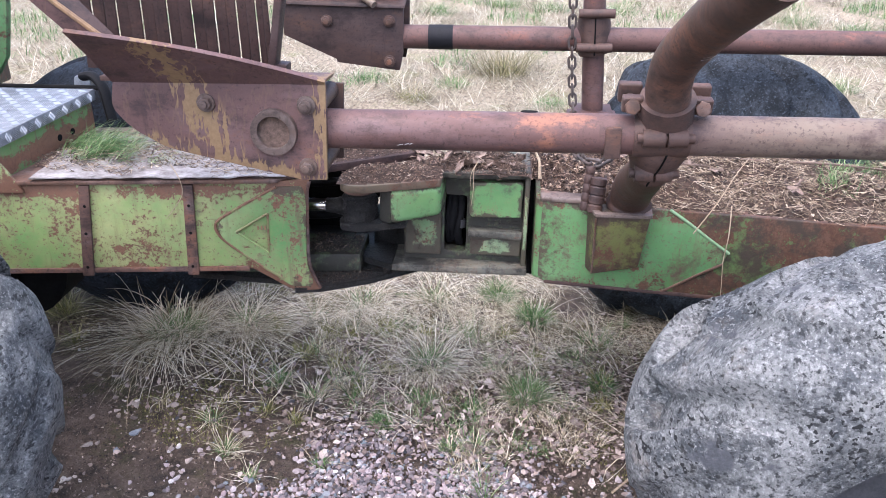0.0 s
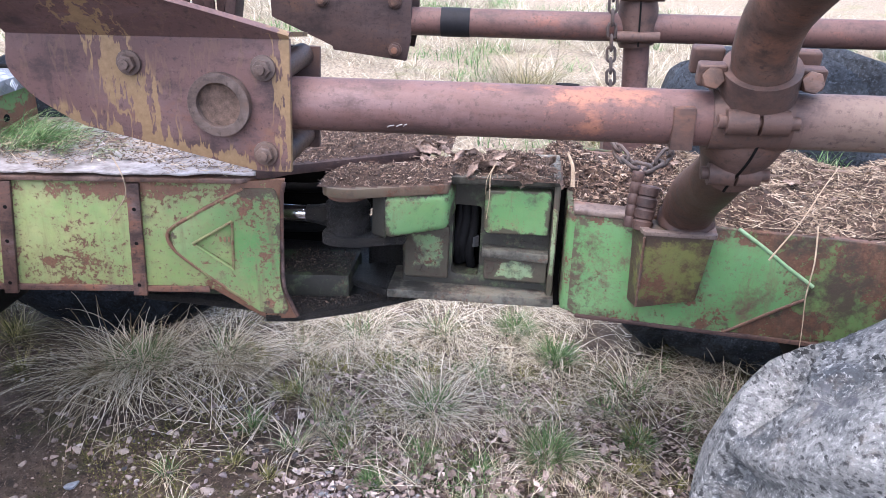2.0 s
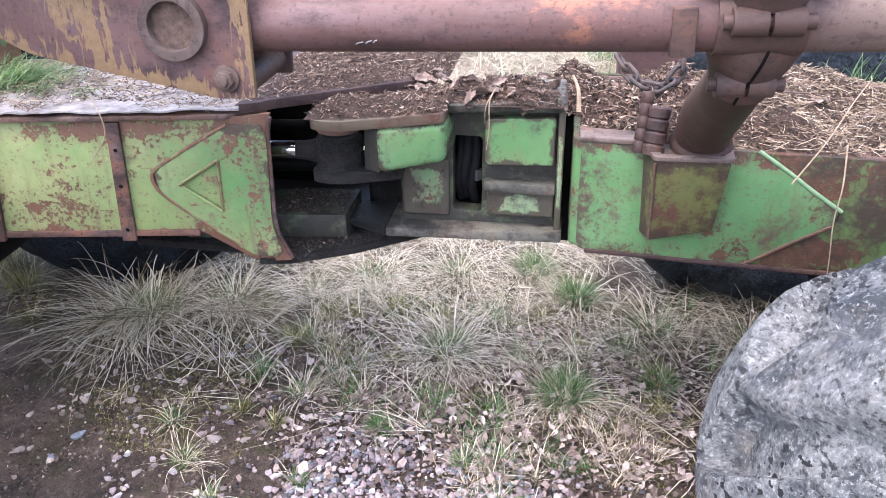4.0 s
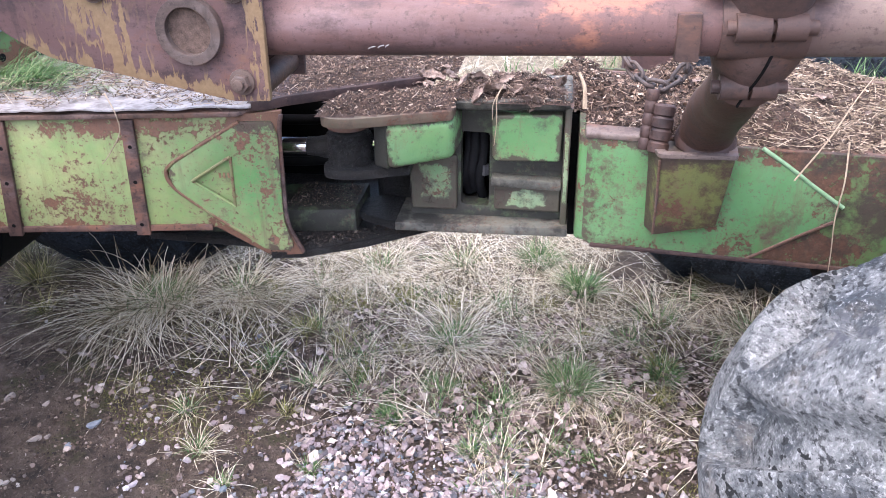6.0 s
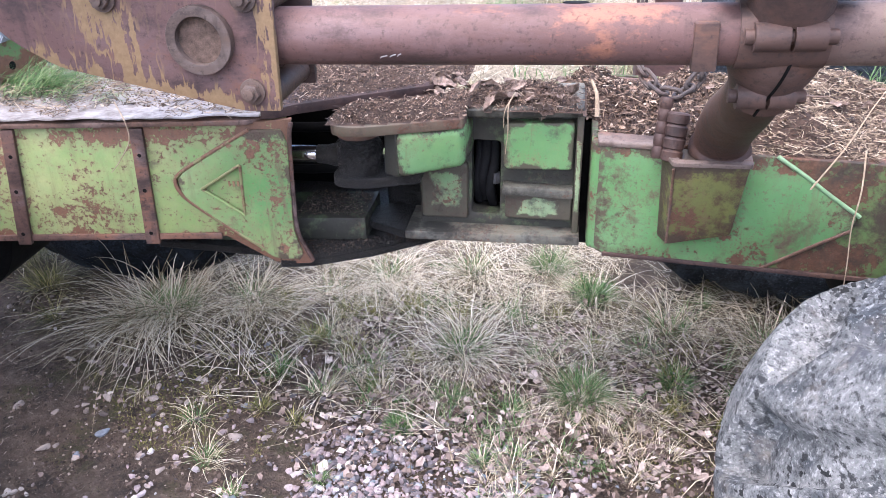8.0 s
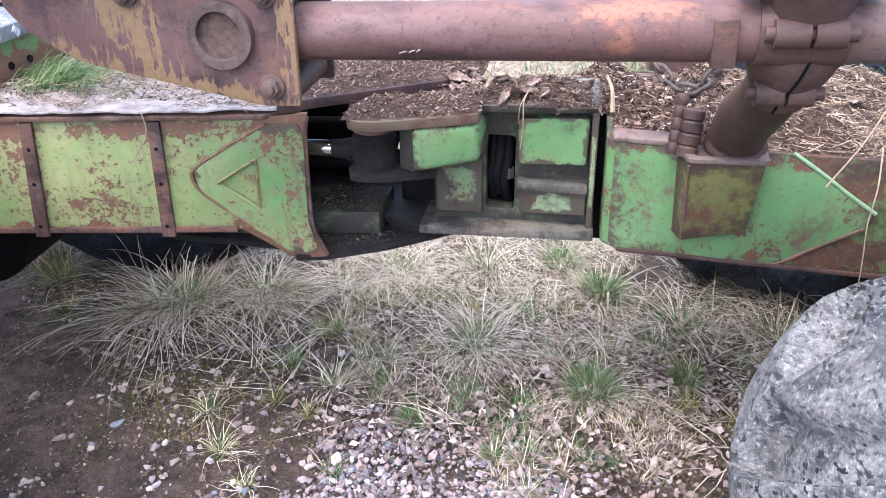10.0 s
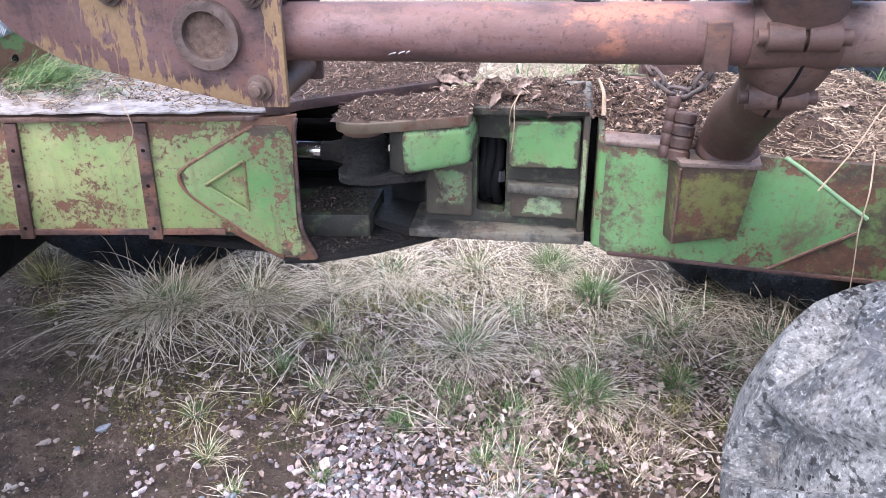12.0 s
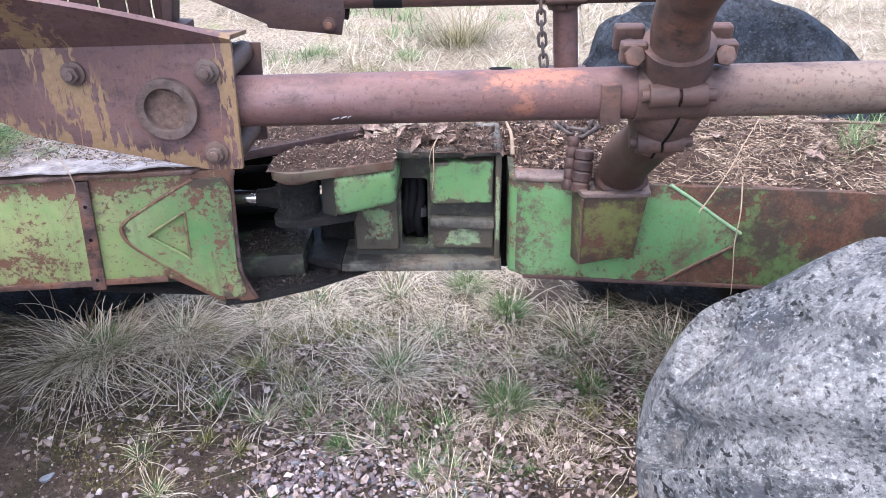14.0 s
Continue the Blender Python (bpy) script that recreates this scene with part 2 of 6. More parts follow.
def tyre_material(name, light, mid_c, dark, bare, spots=1.0, gloss=0.4):
    """Old rubber, bleached in clouds and crusted with pale flecks and black pits, so that it looks like granite."""
    m, t, p = shader(name)
    p.inputs["Specular IOR Level"].default_value = gloss
    v = coords(t)
    big, mid, fine = tex_noise(t, v, 3.2, 5, 0.6), tex_noise(t, v, 15, 8, 0.72), tex_noise(t, v, 105, 7, 0.75)
    blue = tuple(c * f for c, f in zip(mid_c, (0.96, 1.01, 1.10)))
    col = mix(t, ramp(t, tex_noise(t, v, 6, 7, 0.68, None, 8), ((0.36, 0.0), (0.62, 1.0))), blue, mid_c)
    cloud = calc(t, "ADD", calc(t, "MULTIPLY", mid, 0.5), calc(t, "MULTIPLY", tex_noise(t, v, 5.5, 4, 0.6, None, 30), 0.5))
    col = mix(t, ramp(t, cloud, ((0.42, 0.0), (0.50, 0.5), (0.59, 1.0))), col, light)
    col = mix(t, ramp(t, fine, ((0.38, 0.82), (0.48, 0.0))), col, tuple(c * 2.4 for c in dark))
    col = mix(t, ramp(t, fine, ((0.54, 0.0), (0.63, 0.75))), col, tuple(min(1, c * 1.75) for c in light))
    blot = tex_noise(t, v, 62, 5, 0.65, (1.0, 0.6, 1.0), 15)
    col = mix(t, ramp(t, blot, ((0.37, 0.92), (0.44, 0.0))), col, tuple(c * 1.6 for c in dark))
    fleck = tex_noise(t, v, 150, 3, 0.6, (1.0, 0.7, 1.0), 3)
    col = mix(t, ramp(t, fleck, ((0.66, 0.0), (0.71, 0.6 * spots))), col, tuple(min(1, c * 1.9) for c in light))
    stain = tex_noise(t, v, 4.5, 7, 0.72, None, 12)
    col = mix(t, ramp(t, stain, ((0.58, 0.0), (0.68, 0.40))), col, (0.27, 0.225, 0.185) if spots > 0.6 else dark)
    where = ramp(t, tex_noise(t, v, 4, 4, 0.6, None, 3), ((0.44, 0.0), (0.60, 1.0)))
    pits = mix(t, 1.0, ramp(t, tex_noise(t, v, 85, 2.0, 0.5, (1.0, 0.7, 1.0)), ((0.595, 0.0), (0.61, spots))), where, "MULTIPLY")
    col = mix(t, pits, col, dark)
    worn = ramp(t, calc(t, "ADD", tex_noise(t, v, 1.9, 6, 0.62, None, 4.0), calc(t, "MULTIPLY", mid, 0.12)), ((0.70, 0.0), (0.72, 0.9)))
    col = mix(t, worn, col, mix(t, fine, bare, tuple(c * 2.4 for c in bare)))
    t.links.new(col, p.inputs["Base Color"])
    rough(t, p, mid, 0.55, 0.85)
    bump(t, p, mix(t, 0.4, mix(t, 0.4, mid, blot), fine), 0.8, 0.008)
    return m


def ground_material():
    m, t, p = shader("soil")
    v = coords(t)
    big, mid, fine = tex_noise(t, v, 1.6, 6, 0.65), tex_noise(t, v, 14, 7, 0.7), tex_noise(t, v, 120, 6, 0.75)
    soil = mix(t, ramp(t, mid, ((0.35, 0.0), (0.65, 1.0))), (0.042, 0.030, 0.023), (0.165, 0.120, 0.090))
    soil = mix(t, ramp(t, fine, ((0.57, 0.0), (0.75, 1.0))), soil, (0.31, 0.245, 0.195))
    moss = mix(t, fine, (0.028, 0.032, 0.012), (0.11, 0.10, 0.04))
    soil = mix(t, ramp(t, tex_noise(t, v, 5.0, 5, 0.65, None, 6), ((0.54, 0.0), (0.64, 0.75))), soil, moss)
    litter = mix(t, ramp(t, tex_noise(t, v, 45, 6, 0.7, (1.0, 0.35, 1)), ((0.32, 0.0), (0.62, 1.0))), (0.10, 0.072, 0.045), (0.44, 0.365, 0.26))
    litter = mix(t, ramp(t, big, ((0.54, 0.0), (0.66, 0.55))), litter, (0.19, 0.21, 0.07))
    sep = t.nodes.new("ShaderNodeSeparateXYZ")
    t.links.new(v, sep.inputs[0])
    edge = t.nodes.new("ShaderNodeMath")
    edge.operation = "ADD"
    t.links.new(sep.outputs["Y"], edge.inputs[0])
    t.links.new(big, edge.inputs[1])
    far = t.nodes.new("ShaderNodeMapRange")
    far.inputs["From Min"].default_value, far.inputs["From Max"].default_value = 4.0, 5.0
    t.links.new(edge.outputs[0], far.inputs["Value"])
    col = mix(t, far.outputs[0], soil, litter)
    t.links.new(col, p.inputs["Base Color"])
    p.inputs["Roughness"].default_value = 0.95
    bump(t, p, mix(t, 0.5, tex_noise(t, v, 38, 8, 0.75, None, 2), fine), 1.0, 0.035)
    return m


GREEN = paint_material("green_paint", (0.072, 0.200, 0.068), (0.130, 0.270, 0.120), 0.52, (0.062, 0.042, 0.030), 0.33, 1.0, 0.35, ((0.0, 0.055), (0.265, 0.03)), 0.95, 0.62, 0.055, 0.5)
GREEN_FRONT = paint_material("faded_green_paint", (0.130, 0.262, 0.080), (0.310, 0.355, 0.165), 0.90, (0.07, 0.05, 0.035), 0.18, 2.0, 0.5, ((0.275, 0.05), (0.0, 0.03), (-0.05, 0.06), (-0.05, 0.05)), 0.65, 0.9, 0.0, 0.85, 0.555)
SEAM = paint_material("stained_weld_bead", (0.15, 0.18, 0.07), (0.24, 0.23, 0.11), 1.15, (0.06, 0.04, 0.03), 0.3, 37.0, 0.7, (), 0.9)
GRIMY_PLATE = paint_material("grimy_brown_green_plate", (0.078, 0.066, 0.042), (0.115, 0.088, 0.062), 1.0, (0.028, 0.022, 0.018), 0.48, 41.0, 0.15, (), 0.6, 0.6)
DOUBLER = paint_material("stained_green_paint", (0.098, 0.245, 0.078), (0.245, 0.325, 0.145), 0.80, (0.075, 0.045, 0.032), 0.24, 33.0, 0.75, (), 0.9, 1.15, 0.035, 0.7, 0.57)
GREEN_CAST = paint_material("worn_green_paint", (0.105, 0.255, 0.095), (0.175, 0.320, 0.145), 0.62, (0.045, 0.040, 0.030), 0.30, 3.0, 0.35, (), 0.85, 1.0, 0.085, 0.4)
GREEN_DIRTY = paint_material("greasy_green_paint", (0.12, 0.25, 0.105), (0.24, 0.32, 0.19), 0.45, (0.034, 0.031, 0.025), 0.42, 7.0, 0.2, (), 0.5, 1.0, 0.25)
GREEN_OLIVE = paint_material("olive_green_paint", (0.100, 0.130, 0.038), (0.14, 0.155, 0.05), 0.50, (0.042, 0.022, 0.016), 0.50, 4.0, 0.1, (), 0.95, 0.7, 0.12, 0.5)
GREEN_REAR = paint_material("rusting_green_paint", (0.075, 0.15, 0.05), (0.12, 0.19, 0.07), 1.45, (0.03, 0.022, 0.016), 0.60, 11.0, 0.2, (), 0.8, 0.55)
RUST_EDGE = rust_material("rust_brown", (0.115, 0.066, 0.048), (0.165, 0.095, 0.067), (0.048, 0.032, 0.027))
PIPE = rust_material("weathered_red_brown_pipe", (0.110, 0.062, 0.055), (0.150, 0.084, 0.074), (0.058, 0.036, 0.034), (0.30, 0.135, 0.085), -0.65, None, 0.0, (0.20, 0.140, 0.142), -0.78, -0.55)
PIPE_FAR = rust_material("dark_red_brown_pipe", (0.092, 0.053, 0.047), (0.138, 0.074, 0.062), (0.048, 0.031, 0.030), (0.21, 0.092, 0.066), -0.1, None, 6.0, (0.15, 0.105, 0.105))
PIPE_DARK = rust_material("dark_brown_pipe", (0.075, 0.045, 0.037), (0.105, 0.062, 0.049), (0.045, 0.032, 0.029), (0.18, 0.09, 0.058), 0.3, None, 5.0, (0.165, 0.115, 0.10))
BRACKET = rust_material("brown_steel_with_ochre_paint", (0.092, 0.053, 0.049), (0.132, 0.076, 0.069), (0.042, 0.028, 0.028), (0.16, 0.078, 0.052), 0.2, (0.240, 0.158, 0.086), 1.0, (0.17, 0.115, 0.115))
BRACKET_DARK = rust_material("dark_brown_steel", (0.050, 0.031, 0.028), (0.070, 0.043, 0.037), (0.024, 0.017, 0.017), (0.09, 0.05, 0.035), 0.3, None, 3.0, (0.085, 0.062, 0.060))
RAIL = paint_material("rusting_rail_paint", (0.085, 0.19, 0.058), (0.14, 0.26, 0.10), 0.95, (0.05, 0.035, 0.026), 0.2, 21.0, 0.7, ((0.03, 0.05), (0.035, 0.05)), 0.7, 0.95)
PALE_RIM = rust_material("worn_pale_brown_steel", (0.115, 0.082, 0.068), (0.17, 0.130, 0.112), (0.06, 0.042, 0.034), grey=(0.25, 0.215, 0.195))
MUCK_BROWN = plain_material("dry_brown_dirt", (0.055, 0.036, 0.028), (0.19, 0.125, 0.095), 90, (0.8, 0.95), 0.0, 0.9, 0.006, 8)
RING = rust_material("grey_brown_cast_ring", (0.082, 0.058, 0.050), (0.118, 0.086, 0.074), (0.040, 0.029, 0.026), (0.11, 0.072, 0.055), 0.2, None, 14.0, (0.19, 0.16, 0.145))
POST = rust_material("dark_brown_tube", (0.056, 0.032, 0.024), (0.082, 0.046, 0.033), (0.028, 0.020, 0.017), (0.15, 0.072, 0.046), 0.2, None, 5.0, (0.125, 0.088, 0.075))
STRAP = rust_material("rusty_strap", (0.088, 0.052, 0.043), (0.12, 0.072, 0.057), (0.035, 0.024, 0.022))
GREASE = grease_material()
GREASE_GREEN = paint_material("black_grease_over_green", (0.07, 0.12, 0.055), (0.10, 0.14, 0.075), 0.5, (0.020, 0.018, 0.015), 0.80, 9.0, 0.1)
FLANGE = paint_material("greasy_grey_green_flange", (0.075, 0.078, 0.064), (0.145, 0.145, 0.122), 0.3, (0.020, 0.019, 0.016), 0.62, 17.0, 0.1)
# Black steel; also the plates and discs that stand for shade.
BLACK = plain_material("black_steel_and_shade", (0.003, 0.003, 0.003), (0.010, 0.010, 0.010), 18, (0.7, 0.95), gloss=0.12)
RUBBER = plain_material("black_rubber_hose", (0.005, 0.005, 0.006), (0.012, 0.012, 0.013), 40, (0.6, 0.85), gloss=0.2)
CHROME = plain_material("chromed_rod", (0.55, 0.57, 0.60), (0.66, 0.68, 0.70), 40, (0.10, 0.22), 1.0, 0.05)
DULL = plain_material("dull_grey_metal", (0.16, 0.17, 0.19), (0.34, 0.36, 0.39), 30, (0.35, 0.6), 0.5)
ALU = plain_material("aluminium_tread_plate", (0.30, 0.33, 0.37), (0.50, 0.53, 0.57), 9, (0.30, 0.55), 0.5, 0.2)
SHEET = plain_material("weathered_grey_sheet", (0.085, 0.066, 0.054), (0.42, 0.395, 0.385), 11, (0.6, 0.9), 0.0, 0.5, 0.004, 9)
ALU_PLATE = plain_material("grey_aluminium_plate", (0.15, 0.165, 0.185), (0.33, 0.35, 0.38), 14, (0.4, 0.65), 0.4, 0.2)
PALE_GREEN = plain_material("pale_green_paint", (0.13, 0.25, 0.12), (0.25, 0.36, 0.22), 40, (0.5, 0.7))
SLAT = rust_material("scratched_brown_slat", (0.034, 0.020, 0.018), (0.052, 0.029, 0.025), (0.013, 0.009, 0.009), (0.085, 0.044, 0.030), 0.1, None, 8.0, (0.085, 0.055, 0.048))
RUBBER_GREY = plain_material("smooth_dark_rubber", (0.035, 0.036, 0.040), (0.085, 0.086, 0.092), 25, (0.5, 0.8))
CHAIN = rust_material("grey_brown_chain", (0.060, 0.048, 0.045), (0.085, 0.066, 0.060), (0.028, 0.025, 0.025), (0.09, 0.055, 0.04), 0.2, None, 0.0, (0.10, 0.09, 0.085))
TYRE = tyre_material("speckled_grey_rubber", (0.205, 0.208, 0.203), (0.043, 0.048, 0.051), (0.009, 0.010, 0.011), (0.035, 0.037, 0.042))
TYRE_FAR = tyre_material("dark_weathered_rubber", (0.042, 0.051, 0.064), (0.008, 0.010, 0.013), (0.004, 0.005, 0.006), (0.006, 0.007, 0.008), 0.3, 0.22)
# Darker copy of the far rubber, with the shade under the machine in its colour.
TYRE_SHADED = tyre_material("shaded_rubber", (0.022, 0.028, 0.038), (0.005, 0.006, 0.008), (0.003, 0.003, 0.004), (0.004, 0.004, 0.005), 0.2, 0.15)
SOIL = ground_material()
STRAW = island_material("dry_straw", ((0.0, (0.060, 0.046, 0.022)), (0.20, (0.20, 0.152, 0.082)), (0.38, (0.51, 0.44, 0.295)), (0.62, (0.82, 0.735, 0.56)), (1.0, (0.95, 0.90, 0.76))), 0.5, 60, 0.20)
MEADOW = island_material("meadow_straw", ((0.0, (0.12, 0.10, 0.055)), (0.35, (0.32, 0.275, 0.185)), (0.75, (0.58, 0.525, 0.395)), (1.0, (0.80, 0.76, 0.62))), 0.6, 30, 0.15)
STRAW_PALE = island_material("pale_straw", ((0.0, (0.12, 0.088, 0.05)), (0.3, (0.40, 0.335, 0.22)), (0.6, (0.74, 0.655, 0.49)), (1.0, (0.95, 0.90, 0.76))), 0.55, 60, 0.20)
GRASS = island_material("green_grass", ((0.0, (0.040, 0.095, 0.026)), (0.4, (0.095, 0.20, 0.060)), (0.75, (0.21, 0.34, 0.13)), (1.0, (0.46, 0.52, 0.30))), 0.55, 60, 0.30)
OLIVE_GRASS = island_material("olive_grass", ((0.0, (0.055, 0.065, 0.016)), (0.4, (0.17, 0.18, 0.048)), (0.75, (0.38, 0.36, 0.13)), (1.0, (0.62, 0.54, 0.28))), 0.6, 60, 0.25)
RUSH = island_material("brown_green_rushes", ((0.0, (0.07, 0.065, 0.03)), (0.4, (0.16, 0.15, 0.07)), (0.75, (0.32, 0.27, 0.15)), (1.0, (0.56, 0.48, 0.32))), 0.6, 60, 0.2)
CRUMBS = island_material("soil_crumbs", ((0.0, (0.03, 0.02, 0.015)), (0.6, (0.10, 0.066, 0.047)), (0.9, (0.22, 0.16, 0.12)), (1.0, (0.50, 0.42, 0.35))))
MOSS = island_material("yellow_green_moss", ((0.0, (0.05, 0.055, 0.014)), (0.5, (0.15, 0.15, 0.045)), (1.0, (0.34, 0.31, 0.12))), 0.7, 60, 0.25)
CHIPS = island_material("bark_and_needles", ((0.0, (0.022, 0.015, 0.012)), (0.35, (0.075, 0.046, 0.034)), (0.65, (0.18, 0.115, 0.082)), (0.90, (0.34, 0.245, 0.18)), (1.0, (0.60, 0.50, 0.40))))
NEEDLES = island_material("tan_needles_and_chips", ((0.0, (0.026, 0.018, 0.014)), (0.25, (0.082, 0.056, 0.038)), (0.55, (0.21, 0.153, 0.105)), (0.85, (0.39, 0.305, 0.218)), (1.0, (0.62, 0.53, 0.41))))
BROWN_LEAF = plain_material("crinkled_brown_leaf", (0.065, 0.042, 0.032), (0.36, 0.265, 0.215), 55, (0.6, 0.85), 0.0, 0.6, 0.004, 8)
LEAVES = island_material("dead_leaves", ((0.0, (0.08, 0.054, 0.04)), (0.45, (0.25, 0.19, 0.165)), (0.85, (0.43, 0.35, 0.315)), (1.0, (0.68, 0.60, 0.55))))
GRAVEL = island_material("pink_grey_gravel", ((0.0, (0.07, 0.07, 0.08)), (0.3, (0.20, 0.17, 0.18)), (0.55, (0.34, 0.265, 0.27)), (0.8, (0.45, 0.395, 0.40)), (0.9, (0.16, 0.20, 0.235)), (1.0, (0.64, 0.60, 0.59))), 0.8, 140)
PEBBLE = island_material("pale_stone", ((0.0, (0.13, 0.105, 0.095)), (0.5, (0.30, 0.245, 0.22)), (0.9, (0.50, 0.44, 0.40)), (1.0, (0.70, 0.66, 0.62))), 0.8, 160)
PEBBLE_BLUE = plain_material("blue_grey_stone", (0.12, 0.14, 0.18), (0.24, 0.27, 0.31), 60)
STICK = plain_material("brown_dead_stick", (0.07, 0.046, 0.034), (0.19, 0.13, 0.095), 50)
TWIG = plain_material("pale_dry_twig", (0.22, 0.155, 0.10), (0.44, 0.355, 0.25), 60)
DARK_CRUMBS = island_material("dark_crumbs", ((0.0, (0.012, 0.010, 0.009)), (0.5, (0.05, 0.036, 0.028)), (0.85, (0.14, 0.10, 0.075)), (1.0, (0.42, 0.34, 0.26))))
MUCK = plain_material("dark_leaf_mould", (0.030, 0.019, 0.015), (0.12, 0.074, 0.054), 45, (0.85, 0.98), 0.0, 0.9, 0.012, 8)
ORANGE = plain_material("stencil_rust", (0.22, 0.11, 0.06), (0.32, 0.18, 0.10), 60)
OCHRE = plain_material("worn_ochre_paint", (0.13, 0.075, 0.045), (0.30, 0.185, 0.09), 22, (0.5, 0.8), 0.0, 0.4)
BLACK_BAND = plain_material("black_tape", (0.010, 0.010, 0.012), (0.018, 0.018, 0.021), 40, gloss=0.2)


# ---------------------------------------------------------------- mesh helpers
from mathutils.geometry import tessellate_polygon

rng = np.random.default_rng(7)


def thing(name, at, label, category, group="", kind=""):
    e = new(name)
    e.location = at
    e.empty_display_size = 0.05
    return tagged(e, label, category, group, kind)


def finish(bm, name, material, smooth=True):
    bmesh.ops.remove_doubles(bm, verts=bm.verts, dist=1e-5)
    bmesh.ops.recalc_face_normals(bm, faces=bm.faces)
    me = bpy.data.meshes.new(name)
    bm.to_mesh(me)
    bm.free()
    me.materials.append(material)
    if smooth:
        me.polygons.foreach_set("use_smooth", [True] * len(me.polygons))
        me.set_sharp_from_angle(angle=radians(38))
    return me


def world_place(ob):
    p = Vector(ob.location)
    while ob.parent:
        ob = ob.parent
        p = p + Vector(ob.location)
    return p


def part(name, bm, material, parent, label="", smooth=True):
    """A mesh given in world places, linked under its thing or part."""
    base = world_place(parent)
    bmesh.ops.translate(bm, verts=bm.verts, vec=-base)
    ob = new(name, finish(bm, name, material, smooth))
    ob.parent = parent
    return tagged(ob, label)


def solid(name, bm, material, at, label, category, group="", kind="", smooth=True):
    bmesh.ops.translate(bm, verts=bm.verts, vec=-Vector(at))
    ob = new(name, finish(bm, name, material, smooth))
    ob.location = at
    return tagged(ob, label, category, group, kind)


def bevel(bm, width, segments=2, angle=0.5):
    edges = [e for e in bm.edges if len(e.link_faces) == 2 and e.calc_face_angle(0) > angle]
    bmesh.ops.bevel(bm, geom=edges, offset=width, segments=segments, affect="EDGES", profile=0.6, clamp_overlap=True)
    return bm


def slab(pts, back, holes=(), bm=None):
    """A plate: an outline of 3D points, with holes, given thickness along the vector back."""
    bm = bm or bmesh.new()
    back = Vector(back)
    loops = [[Vector(p) for p in lp] for lp in (pts, *holes)]
    front = [[bm.verts.new(p) for p in lp] for lp in loops]
    rear = [[bm.verts.new(p + back) for p in lp] for lp in loops]
    if holes:
        flat_f, flat_r = sum(front, []), sum(rear, [])
        for tri in tessellate_polygon(loops):
            if len(set(tri)) == 3:
                bm.faces.new([flat_f[i] for i in tri])
                bm.faces.new([flat_r[i] for i in reversed(tri)])
    else:
        bm.faces.new(front[0])
        bm.faces.new(list(reversed(rear[0])))
    for f, r in zip(front, rear):
        for i in range(len(f)):
            j = (i + 1) % len(f)
            bm.faces.new((f[i], f[j], r[j], r[i]))
    bmesh.ops.recalc_face_normals(bm, faces=bm.faces)
    return bm


def box(lo, hi, width=0.0, bm=None):
    x0, y0, z0 = lo
    x1, y1, z1 = hi
    bm = slab([(x0, y0, z0), (x1, y0, z0), (x1, y0, z1), (x0, y0, z1)], (0, y1 - y0, 0), (), bm)
    return bevel(bm, width) if width else bm


def sweep(path, radii, seg=24, bm=None, caps=True, flatten=None):
    """A tube along a path of points."""
    bm = bm or bmesh.new()
    path = [Vector(p) for p in path]
    if isinstance(radii, (int, float)):
        radii = [radii] * len(path)
    side, rings = None, []
    for i, p in enumerate(path):
        d = (path[min(i + 1, len(path) - 1)] - path[max(i - 1, 0)]).normalized()
        if side is None:
            side = d.cross(Vector((0.13, 0.31, 0.94))).normalized()
        side = (side - d * side.dot(d)).normalized()
        up = d.cross(side)
        rings.append([bm.verts.new(p + (side * math.cos(a) + up * math.sin(a) * (flatten or 1.0)) * radii[i])
                      for a in [2 * math.pi * k / seg for k in range(seg)]])
    for a, b in zip(rings, rings[1:]):
        for k in range(seg):
            bm.faces.new((a[k], a[(k + 1) % seg], b[(k + 1) % seg], b[k]))
    if caps:
        bm.faces.new(list(reversed(rings[0])))
        bm.faces.new(rings[-1])
    return bm


def spline(points, n=8):
    """Points of a smooth curve through the points."""
    P = [Vector(p) for p in points]
    P = [P[0] * 2 - P[1], *P, P[-1] * 2 - P[-2]]
    out = []
    for a, b, c, d in zip(P, P[1:], P[2:], P[3:]):
        for k in range(n):
            t = k / n
            out.append(0.5 * ((2 * b) + (c - a) * t + (2 * a - 5 * b + 4 * c - d) * t * t + (3 * b - a - 3 * c + d) * t ** 3))
    return [*out, P[-2]]


def rounded(points, cuts, n=5):
    """A 2D outline with its corners rounded by the given radii."""
    out, m = [], len(points)
    for i, p in enumerate(points):
        p, a, b = Vector(p), Vector(points[i - 1]), Vector(points[(i + 1) % m])
        r = cuts[i] if isinstance(cuts, (list, tuple)) else cuts
        if r <= 0:
            out.append(tuple(p))
            continue
        u, w = (a - p), (b - p)
        s, e = p + u.normalized() * min(r, u.length * 0.49), p + w.normalized() * min(r, w.length * 0.49)
        for k in range(n + 1):
            t = k / n
            out.append(tuple(s * (1 - t) ** 2 + p * 2 * t * (1 - t) + e * t * t))
    return out


